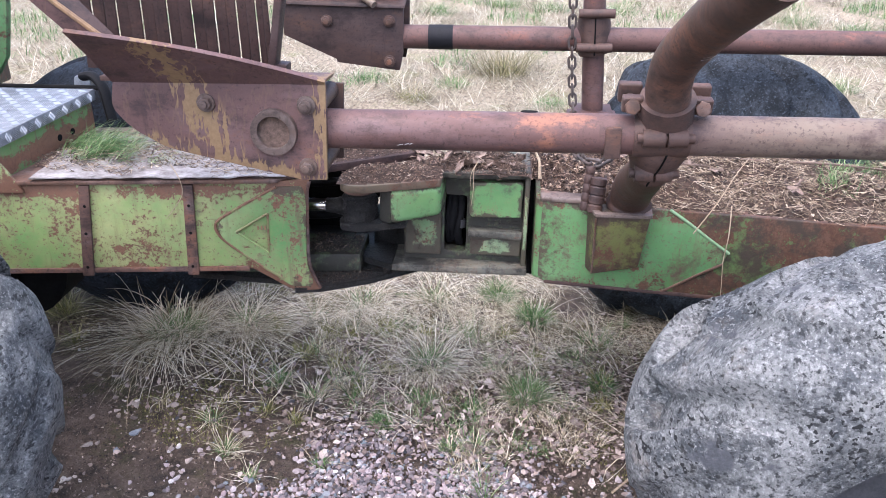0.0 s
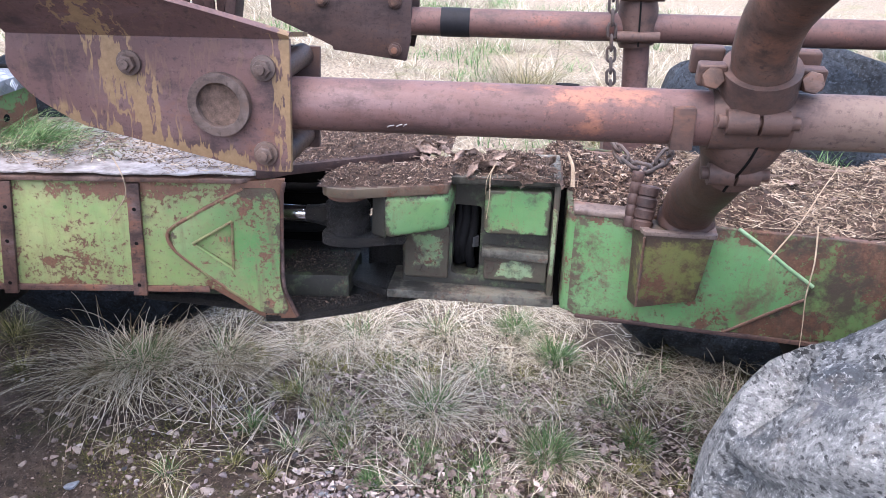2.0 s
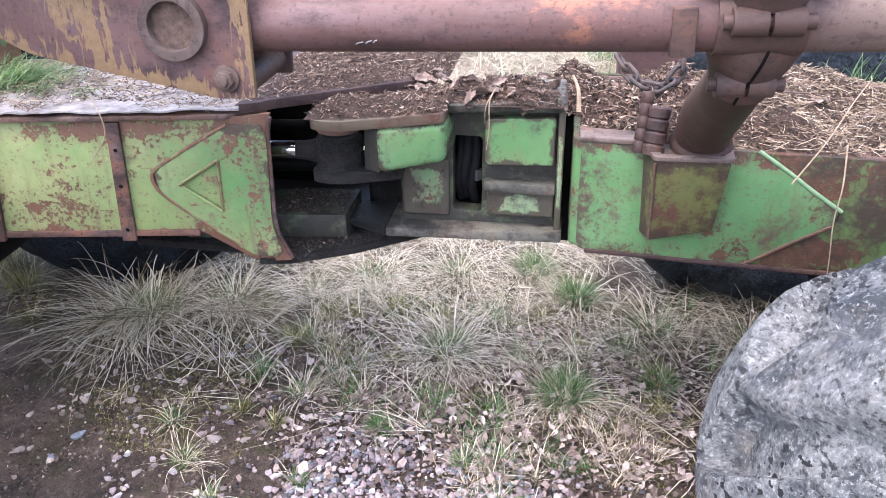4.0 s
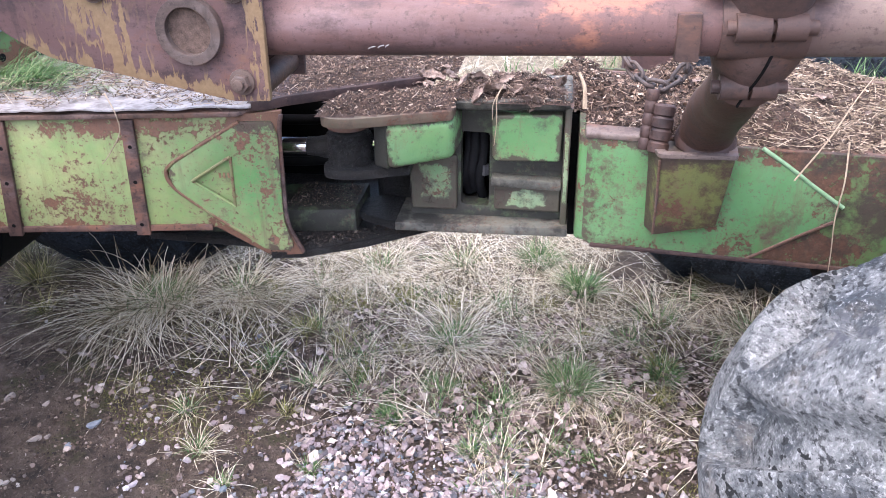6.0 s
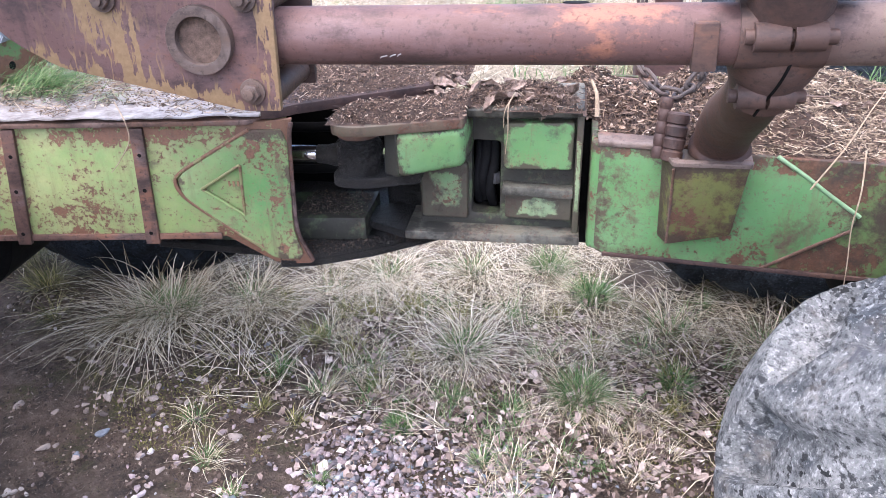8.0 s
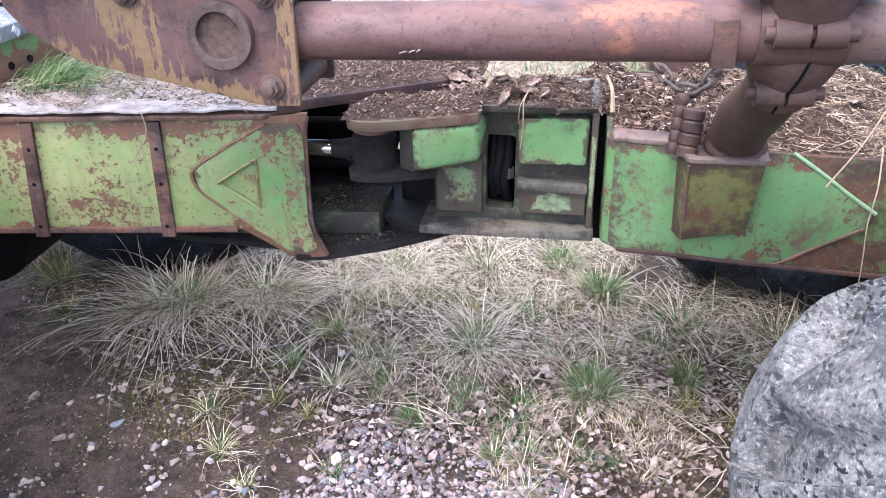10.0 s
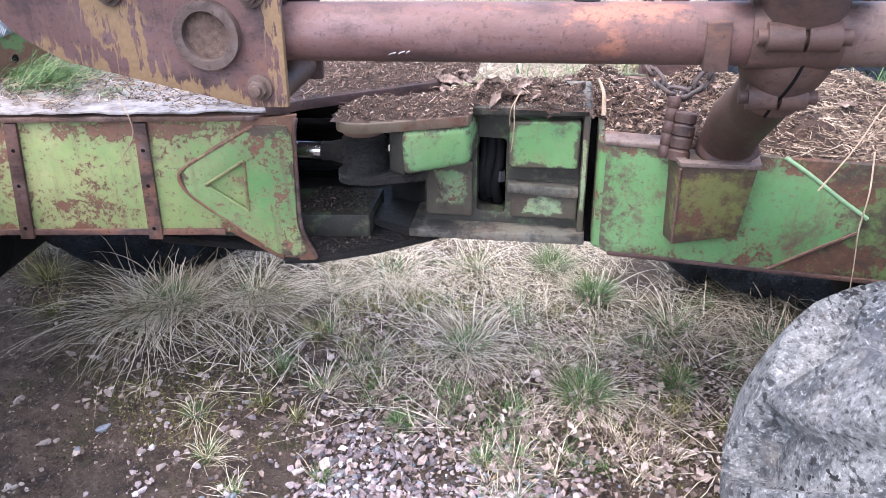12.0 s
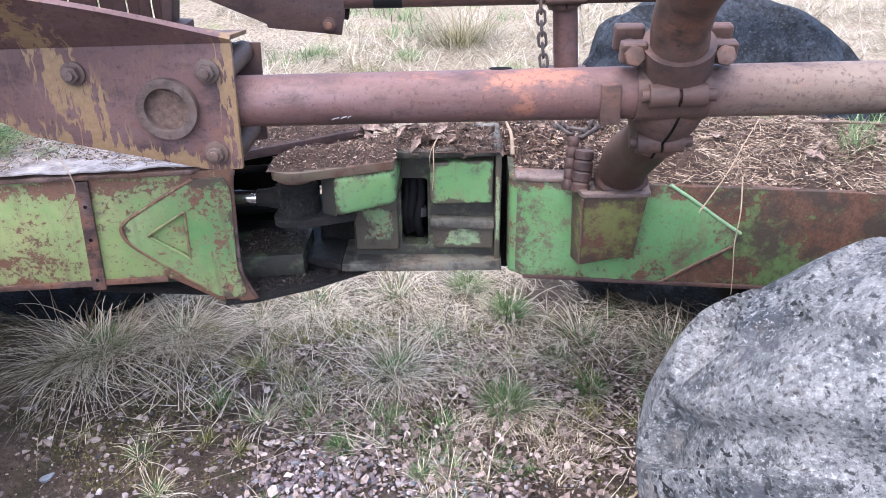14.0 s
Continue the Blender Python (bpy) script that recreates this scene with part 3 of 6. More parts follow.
def disc(c, axis, r, h, seg=24, width=0.0, bm=None, hole=0.0):
    """A round plate or, with a hole, a ring, from c along axis."""
    axis = Vector(axis).normalized()
    a = axis.cross(Vector((0.2, 0.1, 0.97)) if abs(axis.z) < 0.9 else Vector((1, 0, 0))).normalized()
    b = axis.cross(a)
    ring = [Vector(c) + (a * math.cos(t) + b * math.sin(t)) * r for t in [2 * math.pi * k / seg for k in range(seg)]]
    inner = [[Vector(c) + (a * math.cos(t) + b * math.sin(t)) * hole for t in [2 * math.pi * k / seg for k in range(seg)]]] if hole else ()
    bm = slab(ring, axis * h, inner, bm)
    return bevel(bm, width) if width else bm


def roughen(bm, amount, scale):
    """Lumps of dirt or grease: pushes the surface in and out."""
    bm.normal_update()
    for v in bm.verts:
        v.co += v.normal * amount * (noise.noise(v.co * scale) + 0.5 * noise.noise(v.co * scale * 2.7))
    return bm


def bolt(parent, c, axis, size=0.0155, washer=0.021, material=None):
    """A hexagon head on a washer, with the thread's end showing."""
    axis = Vector(axis).normalized()
    c = Vector(c)
    w = part("washer", disc(c, axis, washer, 0.006, 20, 0.001), material or PIPE_DARK, parent)
    part("bolt_head", disc(c + axis * 0.006, axis, size, 0.012, 6, 0.002), material or PIPE_DARK, parent)
    part("bolt_end", disc(c + axis * 0.018, axis, size * 0.55, 0.006, 14, 0.0015), material or RUST_EDGE, parent)
    return w


ICO = bmesh.new()
bmesh.ops.create_icosphere(ICO, subdivisions=1, radius=1.0)
ICO_V, ICO_F = [v.co.copy() for v in ICO.verts], [tuple(v.index for v in f.verts) for f in ICO.faces]
ICO.free()


def stone(V, F, c, size, flat):
    """A small worn stone with a few blunt facets."""
    i0 = len(V)
    sx, sy = random.uniform(0.85, 1.35), random.uniform(0.65, 1.0)
    turn = Matrix.Rotation(random.uniform(0, 6.28), 3, "Z") @ Matrix.Rotation(random.uniform(-0.7, 0.7), 3, "X")
    for p in ICO_V:
        k = size * random.uniform(0.58, 1.22)
        V.append(turn @ Vector((p.x * sx * k, p.y * sy * k, p.z * flat * k)) + Vector(c))
    F.extend(tuple(i0 + q for q in f) for f in ICO_F)


# ---------------------------------------------------------------- ground
def ground_z(x, y):
    """The lie of the land: a slight fall to one side, with low swells."""
    z = -0.035 * 4.0 * math.tanh(x / 4.0)
    z += 0.014 * noise.noise((x * 1.7, y * 1.7, 0.3)) + 0.006 * noise.noise((x * 7, y * 7, 5.1))
    return z


def grown(lo, hi, step, end_lo, end_hi, ratio=1.13):
    mid = list(np.arange(lo, hi + step / 2, step))
    up, s = [], step
    while (up[-1] if up else hi) < end_hi:
        s *= ratio
        up.append((up[-1] if up else hi) + s)
    down, s = [], step
    while (down[-1] if down else lo) > end_lo:
        s *= ratio
        down.append((down[-1] if down else lo) - s)
    return list(reversed(down)) + mid + up


def build_ground():
    xs, ys = grown(-2.2, 2.2, 0.035, -400, 400), grown(0.9, 4.4, 0.035, -400, 600)
    verts = [(x, y, ground_z(x, y)) for y in ys for x in xs]
    n = len(xs)
    faces = [(j * n + i, j * n + i + 1, (j + 1) * n + i + 1, (j + 1) * n + i) for j in range(len(ys) - 1) for i in range(n - 1)]
    me = bpy.data.meshes.new("ground")
    me.from_pydata(verts, [], faces)
    me.materials.append(SOIL)
    me.polygons.foreach_set("use_smooth", [True] * len(me.polygons))
    tagged(new("ground", me), "brown soil with moss, straw litter and dry grass", "ground", "", "structure")


build_ground()


# ---------------------------------------------------------------- front frame
FA = radians(7.2)
FC, FS = math.cos(FA), math.sin(FA)


def fl(u, v, z):
    """A place in the front frame: u along its side, v across it."""
    return Vector((-0.385 + u * FC - v * FS, 2.359 + u * FS + v * FC, z))


def fv(u, v, z):
    return Vector((u * FC - v * FS, u * FS + v * FC, z))


def front_frame():
    f = thing("front_frame", fl(-0.5, 0.25, 0.676), "faded green box-section front chassis of a forest machine, chipped and rusting", "chassis")
    outline = rounded([(-1.75, 0.678), (-0.18, 0.684), (-0.055, 0.603), (0.03, 0.607), (-0.007, 0.69), (-0.002, 0.925), (0.006, 0.958), (0.012, 0.980), (-0.06, 0.975), (-1.75, 0.965)],
                      [0, 0, 0.02, 0.012, 0.02, 0.015, 0.01, 0.003, 0.01, 0])
    part("side_plate", bevel(slab([fl(u, 0, z) for u, z in outline], fv(0, 0.014, 0)), 0.003), GREEN_FRONT, f)
    part("side_plate", bevel(slab([fl(u, 0.50, z) for u, z in outline], fv(0, 0.014, 0)), 0.003), GREEN_FRONT, f)
    part("top_plate", bevel(slab([fl(-1.75, -0.012, 0.966), fl(-0.09, -0.012, 0.970), fl(-0.05, 0.02, 0.971), fl(-0.05, 0.52, 0.971), fl(-1.75, 0.52, 0.966)], (0, 0, 0.012)), 0.003), RUST_EDGE, f, "rusty brown top plate")
    part("bottom_plate", bevel(slab([fl(-1.75, 0.012, 0.668), fl(-0.2, 0.012, 0.674), fl(-0.2, 0.50, 0.674), fl(-1.75, 0.50, 0.668)], (0, 0, 0.010)), 0.002), RUST_EDGE, f)
    # Black plate added inside the box; its colour stands for the shade there.
    part("cavity_shade_plate", box_on(-0.42, -0.40, 0.014, 0.50, 0.680, 0.965), BLACK, f, "black plate added to keep the cavity dark")
    part("bottom_edge", bevel(slab([fl(-1.75, -0.006, 0.672), fl(-0.19, -0.006, 0.678), fl(-0.19, 0.0, 0.678), fl(-1.75, 0.0, 0.672)], (0, 0, 0.016)), 0.002), STRAP, f, "rust-brown lower weld seam")
    # embossed doubler with a triangular window
    vee = rounded([(-0.012, 0.958), (-0.088, 0.957), (-0.278, 0.842), (-0.262, 0.785), (-0.150, 0.694), (-0.062, 0.622), (0.008, 0.622), (-0.012, 0.70), (-0.002, 0.92)],
                  [0.01, 0.01, 0.035, 0.03, 0.03, 0.02, 0.02, 0.02, 0.02])
    tri = rounded([(-0.221, 0.812), (-0.119, 0.876), (-0.124, 0.740)], 0.006, 3)
    part("doubler_plate", bevel(slab([fl(u, -0.007, z) for u, z in vee], fv(0, 0.007, 0), [[fl(u, -0.007, z) for u, z in tri]]), 0.0025), DOUBLER, f, "green doubler plate with a triangular window")
    ridge = [(-0.088, 0.957), (-0.180, 0.905), (-0.262, 0.855), (-0.280, 0.830), (-0.268, 0.795), (-0.225, 0.754), (-0.150, 0.694), (-0.085, 0.650)]
    part("weld_bead", sweep(spline([fl(u, -0.004, z) for u, z in ridge], 5), 0.0050, 8), SEAM, f, "rust-streaked weld bead")
    # Lower edge in paler paint: the light it catches is put into its colour.
    for k, (a, b) in enumerate(((0, 1), (1, 2), (2, 0))):
        t3 = [(-0.219, 0.812), (-0.119, 0.873), (-0.125, 0.743)]
        part("window_edge", sweep([fl(t3[a][0], -0.008, t3[a][1]), fl(t3[b][0], -0.007, t3[b][1])], 0.0038, 8), SEAM if k < 2 else GREEN_FRONT, f)
    part("end_edge", sweep(spline([fl(u, 0.002, z) for u, z in ((0.010, 0.972), (0.002, 0.93), (-0.003, 0.82), (-0.005, 0.70), (0.012, 0.645), (0.026, 0.612))], 4), 0.0055, 8), STRAP, f, "rusty worn end edge")
    for k in range(4):
        u = -0.155 + k * 0.0105
        part("stencil_bar", box_on(u, u + 0.0045, -0.0022, 0.0, 0.816, 0.829), ORANGE, f, "small rust-coloured stencil mark")
    for top, low in ((-0.664, -0.702), (-0.362, -0.380)):
        st = part("strap", bevel(slab([fl(top, -0.011, 0.966), fl(top + 0.03, -0.011, 0.966), fl(low + 0.034, -0.011, 0.668), fl(low, -0.011, 0.668)], fv(0, 0.011, 0)), 0.0025), STRAP, f, "rusty flat strap with bolt holes")
        for q in (0.22, 0.52, 0.90):
            c = fl(top + (low - top) * q + 0.016, -0.0115, 0.966 - 0.298 * q)
            # Flat black disc for the dark inside of a hole; the strap is uncut.
            part("bolt_hole_shade", disc(c, fv(0, 1, 0), 0.0048, 0.002, 12), BLACK, st)
    part("gusset", bevel(slab([fl(u, -0.013, z) for u, z in ((-0.822, 0.945), (-0.87, 1.03), (-0.93, 1.085), (-1.75, 1.085), (-1.75, 0.945))], fv(0, 0.012, 0)), 0.003), GREEN_FRONT, f)
    # clevis for the joint
    part("upper_clevis", bevel(slab([(-0.44, 2.350, 0.980), (-0.400, 2.364, 0.980), (-0.373, 2.393, 0.980), (-0.081, 2.568, 0.980), (-0.055, 2.60, 0.980), (-0.05, 2.76, 0.980), (-0.10, 2.83, 0.980), (-0.47, 2.87, 0.980)], (0, 0, 0.024)), 0.003), BRACKET_DARK, f, "thick dark clevis plate covered with leaf mould")
    part("lower_clevis", bevel(slab([(-0.44, 2.35, 0.594), (-0.362, 2.364, 0.594), (-0.22, 2.433, 0.594), (-0.075, 2.535, 0.594), (0.0, 2.62, 0.594), (0.0, 2.86, 0.594), (-0.80, 2.87, 0.594), (-0.80, 2.42, 0.594), (-0.45, 2.40, 0.594)], (0, 0, 0.020)), 0.003), GREASE, f, "black greasy lower clevis plate")
    part("clevis_block", bevel(slab([(-0.66, 2.43, 0.615), (-0.250, 2.480, 0.615), (-0.250, 2.480, 0.680), (-0.66, 2.43, 0.680)], (0.0, 0.17, 0)), 0.008), GREASE_GREEN, f, "greasy green block between the clevis plates")
    part("pivot_boss", sweep([(-0.13, 2.73, 0.61), (-0.13, 2.73, 0.735)], 0.115, 36), GREASE, f, "black greasy pivot boss")
    for k, (y, z, r) in enumerate(((2.62, 0.80, 0.016), (2.66, 0.76, 0.018), (2.70, 0.86, 0.014))):
        part("hose", sweep(spline([fl(-0.38, y - 2.36, z), (-0.40, y, z - 0.02), (-0.30, y + 0.02, z + 0.02), (-0.20, y + 0.05, z + 0.05), (-0.05, y + 0.02, z)]), r, 12), RUBBER, f, "black hydraulic hose")
    # Black plate added behind the clevis so that the cavity stays dark.
    part("cavity_shade_wall", bevel(slab([(-0.90, 2.84, 0.560), (-0.215, 2.84, 0.560), (-0.215, 2.84, 0.615), (-0.315, 2.84, 0.66), (-0.315, 2.84, 0.984), (-0.90, 2.84, 0.984)], (0, 0.012, 0)), 0.002), BLACK, f, "black plate added to keep the cavity dark")
    return f


def box_on(u0, u1, v0, v1, z0, z1, width=0.0):
    bm = slab([fl(u0, v0, z0), fl(u1, v0, z0), fl(u1, v0, z1), fl(u0, v0, z1)], fv(0, v1 - v0, 0))
    return bevel(bm, width) if width else bm


front_frame()


def steering_cylinder():
    s = thing("steering_cylinder", (-0.33, 2.44, 0.81), "black greasy steering cylinder with a bright chromed rod", "hydraulic cylinder")
    y, z = 2.435, 0.868
    part("barrel", sweep([(-0.80, y - 0.03, z - 0.01), (-0.452, y, z), (-0.450, y, z)], [0.036, 0.036, 0.030], 28), BLACK, s)
    part("rod", sweep([(-0.450, y, z), (-0.338, y, z)], 0.0205, 28), CHROME, s, "bright chromed piston rod")
    part("collar", sweep([(-0.342, y, z), (-0.318, y, z), (-0.300, y, z), (-0.27, y, z)], [0.0225, 0.0235, 0.028, 0.03], 24), GREASE, s, "black greasy rod collar")
    rings = [(0.818 + 0.094 * k / 14, 0.054 - (0.005 if k in (0, 14) else 0.0) - 0.003 * abs(k - 7) / 7) for k in range(15)]
    part("rod_eye", roughen(sweep([(-0.236, y - 0.005, z2) for z2, r2 in rings], [r2 for z2, r2 in rings], 64), 0.0042, 75), GREASE, s, "black greasy rod eye")
    part("seal", disc((-0.236, y - 0.005, 0.912), (0, 0, 1), 0.046, 0.008, 28, 0.002), GREASE, s)
    part("seal", disc((-0.236, y - 0.005, 0.924), (0, 0, 1), 0.052, 0.022, 28, 0.004), RUST_EDGE, s, "brown pin collar")
    clods, faces = [], []
    random.seed(5)
    for _ in range(420):
        a, z2 = random.uniform(math.pi * 0.9, math.pi * 2.1), random.uniform(0.822, 0.908)
        r2 = 0.052 + random.uniform(-0.002, 0.002)
        stone(clods, faces, Vector((-0.236 + r2 * math.cos(a), y - 0.005 + r2 * math.sin(a), z2)) - Vector(s.location), random.uniform(0.0016, 0.0052), 0.8)
    me = bpy.data.meshes.new("grease_crust")
    me.from_pydata(clods, [], faces)
    me.materials.append(GREASE)
    crust = tagged(new("grease_crust", me), "crusted black grease", kind="stuff")
    crust.parent = s


steering_cylinder()


# ---------------------------------------------------------------- joint casting
def joint_casting():
    c = thing("joint_casting", (0.09, 2.58, 0.632), "green cast steel joint block, black with grease, with hose slot", "joint")
    body = rounded([(-0.112, 0.652), (0.284, 0.648), (0.286, 0.972), (0.014, 0.962), (-0.112, 0.955)], [0.01, 0.006, 0.012, 0.01, 0.01])
    slot = rounded([(0.018, 0.690), (0.090, 0.686), (0.092, 0.884), (0.020, 0.886)], 0.012)
    part("body", bevel(slab([(x, 2.522, z) for x, z in body], (0, 0.045, 0), [[(x, 2.522, z) for x, z in slot]]), 0.004), GREASE_GREEN, c)
    # Back wall in black: the shade inside the slot is put into its colour.
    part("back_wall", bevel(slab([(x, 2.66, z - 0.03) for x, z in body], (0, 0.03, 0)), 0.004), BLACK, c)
    part("top_rim", bevel(slab([(0.012, 2.478, 0.952), (0.286, 2.488, 0.958), (0.286, 2.488, 0.984), (0.012, 2.468, 0.978)], (0, 0.20, 0)), 0.009, 3), FLANGE, c)
    part("end_rim", bevel(slab([(0.270, 2.492, 0.65), (0.286, 2.492, 0.65), (0.287, 2.492, 0.962), (0.271, 2.492, 0.962)], (0, 0.10, 0)), 0.005), GREEN_DIRTY, c)
    up = rounded([(0.100, 0.822), (0.264, 0.826), (0.266, 0.944), (0.100, 0.938)], [0.02, 0.008, 0.008, 0.012])
    part("upper_panel", bevel(slab([(x, 2.490, z) for x, z in up], (0, 0.036, 0)), 0.012, 4), GREEN_CAST, c, "raised clean green panel")
    low = rounded([(0.104, 0.688), (0.268, 0.686), (0.268, 0.752), (0.104, 0.758)], 0.008)
    part("lower_panel", bevel(slab([(x, 2.500, z) for x, z in low], (0, 0.026, 0)), 0.008, 3), GREEN_DIRTY, c, "greasy green lower panel")
    part("ledge", bevel(slab([(0.098, 2.484, 0.757), (0.270, 2.488, 0.749), (0.270, 2.488, 0.774), (0.098, 2.484, 0.782)], (0, 0.04, 0)), 0.006), FLANGE, c)
    left = rounded([(-0.106, 0.678), (0.010, 0.678), (0.012, 0.828), (-0.106, 0.815)], 0.01)
    part("left_panel", bevel(slab([(x, 2.506, z) for x, z in left], (0, 0.02, 0)), 0.006, 3), GREEN_DIRTY, c)
    part("bottom_flange", bevel(slab([(-0.145, 2.462, 0.634), (0.290, 2.470, 0.634), (0.290, 2.66, 0.634), (-0.145, 2.66, 0.634)], (0, 0, 0.024)), 0.004), FLANGE, c, "greasy grey-green bottom flange")
    part("flange_nose", bevel(slab([(-0.146, 2.463, 0.634), (-0.146, 2.66, 0.634), (-0.262, 2.60, 0.634), (-0.27, 2.54, 0.634), (-0.235, 2.505, 0.634)], (0, 0, 0.022)), 0.004), GREASE, c, "black greasy nose of the flange")
    # arm that carries the steering cylinder's pin
    arm = rounded([(-0.288, 2.385), (-0.275, 2.340), (-0.215, 2.332), (0.016, 2.415), (0.016, 2.60), (-0.10, 2.60), (-0.27, 2.475)], [0.03, 0.03, 0.03, 0.01, 0, 0.02, 0.05])
    part("upper_arm", bevel(slab([(x, y, 0.950) for x, y in arm], (0, 0, 0.024)), 0.003), GRIMY_PLATE, c, "grimy brown-green upper arm under leaf mould")
    lower = rounded([(-0.300, 2.405), (-0.285, 2.368), (-0.215, 2.362), (-0.09, 2.41), (-0.09, 2.58), (-0.27, 2.50)], [0.03, 0.03, 0.03, 0.01, 0.02, 0.05])
    part("lower_arm", bevel(slab([(x, y, 0.812) for x, y in lower], (0, 0, 0.024)), 0.004), GREASE, c, "black greasy lower arm")
    web = [(-0.135, 2.372, 0.836), (0.015, 2.424, 0.852), (0.015, 2.416, 0.951), (-0.135, 2.362, 0.951)]
    part("arm_block", bevel(slab(web, (0.01, 0.13, 0)), 0.020, 4), GREEN_CAST, c, "clean green block of the arm")
    part("arm_shoulder", bevel(slab([(-0.172, 2.400, 0.836), (-0.132, 2.378, 0.836), (-0.132, 2.368, 0.950), (-0.168, 2.40, 0.950)], (0.01, 0.13, 0)), 0.008, 3), GREASE_GREEN, c)
    for x, z0, z1, r in ((0.045, 0.70, 0.90, 0.015), (0.066, 0.68, 0.92, 0.013), (0.030, 0.69, 0.88, 0.012)):
        part("hose", sweep(spline([(x, 2.60, z0), (x - 0.006, 2.575, z0 + 0.06), (x + 0.004, 2.58, z0 + 0.13), (x, 2.61, z1)]), r, 12), RUBBER, c, "black hydraulic hose")
    part("fitting", sweep([(0.074, 2.572, 0.752), (0.074, 2.572, 0.780)], 0.012, 6), RUBBER_GREY, c)


joint_casting()


# ---------------------------------------------------------------- rear frame
def yr(x):
    return 2.445 - 0.11 * (x - 0.33)


def rear_frame():
    f = thing("rear_frame", (1.0, 2.65, 0.637), "rusting green box-section rear chassis of a forest machine", "chassis")
    side = rounded([(0.318, 0.655), (0.345, 0.636), (2.6, 0.640), (2.6, 0.905), (0.318, 0.912)], [0.02, 0.015, 0, 0, 0.004])
    part("side_plate", bevel(slab([(x, yr(x), z) for x, z in side], (0, 0.014, 0)), 0.004), GREEN_REAR, f)
    part("side_plate", bevel(slab([(x, yr(x) + 0.56, z) for x, z in side], (0, 0.014, 0)), 0.004), GREEN_REAR, f)
    vee = rounded([(0.322, 0.650), (0.350, 0.634), (0.700, 0.634), (0.872, 0.752), (0.882, 0.790), (0.700, 0.914), (0.322, 0.914)], [0.02, 0.02, 0.03, 0.02, 0.015, 0.01, 0.006])
    part("doubler_plate", bevel(slab([(x, yr(x) - 0.010, z) for x, z in vee], (0, 0.0105, 0)), 0.004), GREEN, f, "green doubler plate chipped to brown rust")
    part("weld_bead", sweep(spline([(x, yr(x) - 0.008, z) for x, z in ((0.700, 0.915), (0.76, 0.876), (0.82, 0.833), (0.885, 0.790))], 4), 0.0048, 8), PALE_GREEN, f, "pale green weld bead")
    part("weld_bead", sweep(spline([(x, yr(x) - 0.006, z) for x, z in ((0.872, 0.755), (0.80, 0.708), (0.735, 0.662), (0.70, 0.638))], 4), 0.006, 8), RUST_EDGE, f, "rusty weld bead")
    end = rounded([(2.475, 0.66), (2.485, 0.64), (2.62, 0.64), (2.62, 0.914), (2.475, 0.914)], [0.01, 0.01, 0, 0, 0.01])
    part("end_plate", bevel(slab([(0.306, y, z) for y, z in end], (0.016, 0, 0)), 0.004), GREEN, f)
    # Black plate added behind the gap to make it dark.
    part("gap_shade_plate", box((0.255, 2.62, 0.565), (0.36, 2.99, 0.905), 0.004), BLACK, f, "black plate added to darken the gap")
    corner = [(0.308, 2.474), (0.306, 2.455), (0.311, 2.442), (0.324, 2.436), (0.337, 2.4355), (0.337, 2.455), (0.320, 2.474)]
    part("corner", bevel(slab([(x, y, 0.648) for x, y in corner], (0, 0, 0.267)), 0.003), GREEN, f)
    part("top_plate", bevel(slab([(0.31, 2.452, 0.900), (2.6, yr(2.6) + 0.004, 0.896), (2.6, 2.78, 0.896), (0.31, 3.0, 0.900)], (0, 0, 0.010)), 0.003), RUST_EDGE, f)
    part("top_lip", bevel(slab([(0.318, yr(0.318) - 0.013, 0.910), (0.46, yr(0.46) - 0.013, 0.910), (0.46, yr(0.46) + 0.030, 0.916), (0.318, yr(0.318) + 0.030, 0.918)], (0, 0, 0.015)), 0.006, 3), PALE_RIM, f, "worn brown top edge")
    part("bottom_plate", bevel(slab([(0.33, 2.46, 0.630), (2.6, yr(2.6) + 0.012, 0.634), (2.6, 2.76, 0.634), (0.33, 2.99, 0.630)], (0, 0, 0.010)), 0.003), RUST_EDGE, f)
    part("bottom_seam", bevel(slab([(0.345, yr(0.345) - 0.014, 0.632), (2.6, yr(2.6) - 0.004, 0.634), (2.6, yr(2.6) - 0.004, 0.646), (0.345, yr(0.345) - 0.014, 0.643)], (0, 0.008, 0)), 0.003), BRACKET_DARK, f, "dark rusty lower seam")
    # stake pocket
    pk = part("stake_pocket", bevel(pocket_mesh(), 0.006), GREEN_OLIVE, f, "olive and rust-brown stake pocket")
    part("pocket_edge", sweep(spline([(0.477, 2.331, 0.905), (0.480, 2.347, 0.845), (0.484, 2.368, 0.77), (0.486, 2.386, 0.70)], 4), 0.003, 8), RUST_EDGE, pk, "worn brown pocket edge")
    part("pocket_rim", bevel(slab([(*q, 0.912) for q in rounded([(0.474, 2.325), (0.638, 2.327), (0.648, 2.44), (0.448, 2.446)], 0.01)], (0, 0, 0.009),
                                  [[(*q, 0.912) for q in rounded([(0.490, 2.346), (0.622, 2.346), (0.626, 2.43), (0.470, 2.434)], 0.01)]]), 0.003), PALE_RIM, pk, "worn pale brown pocket rim")
    return f


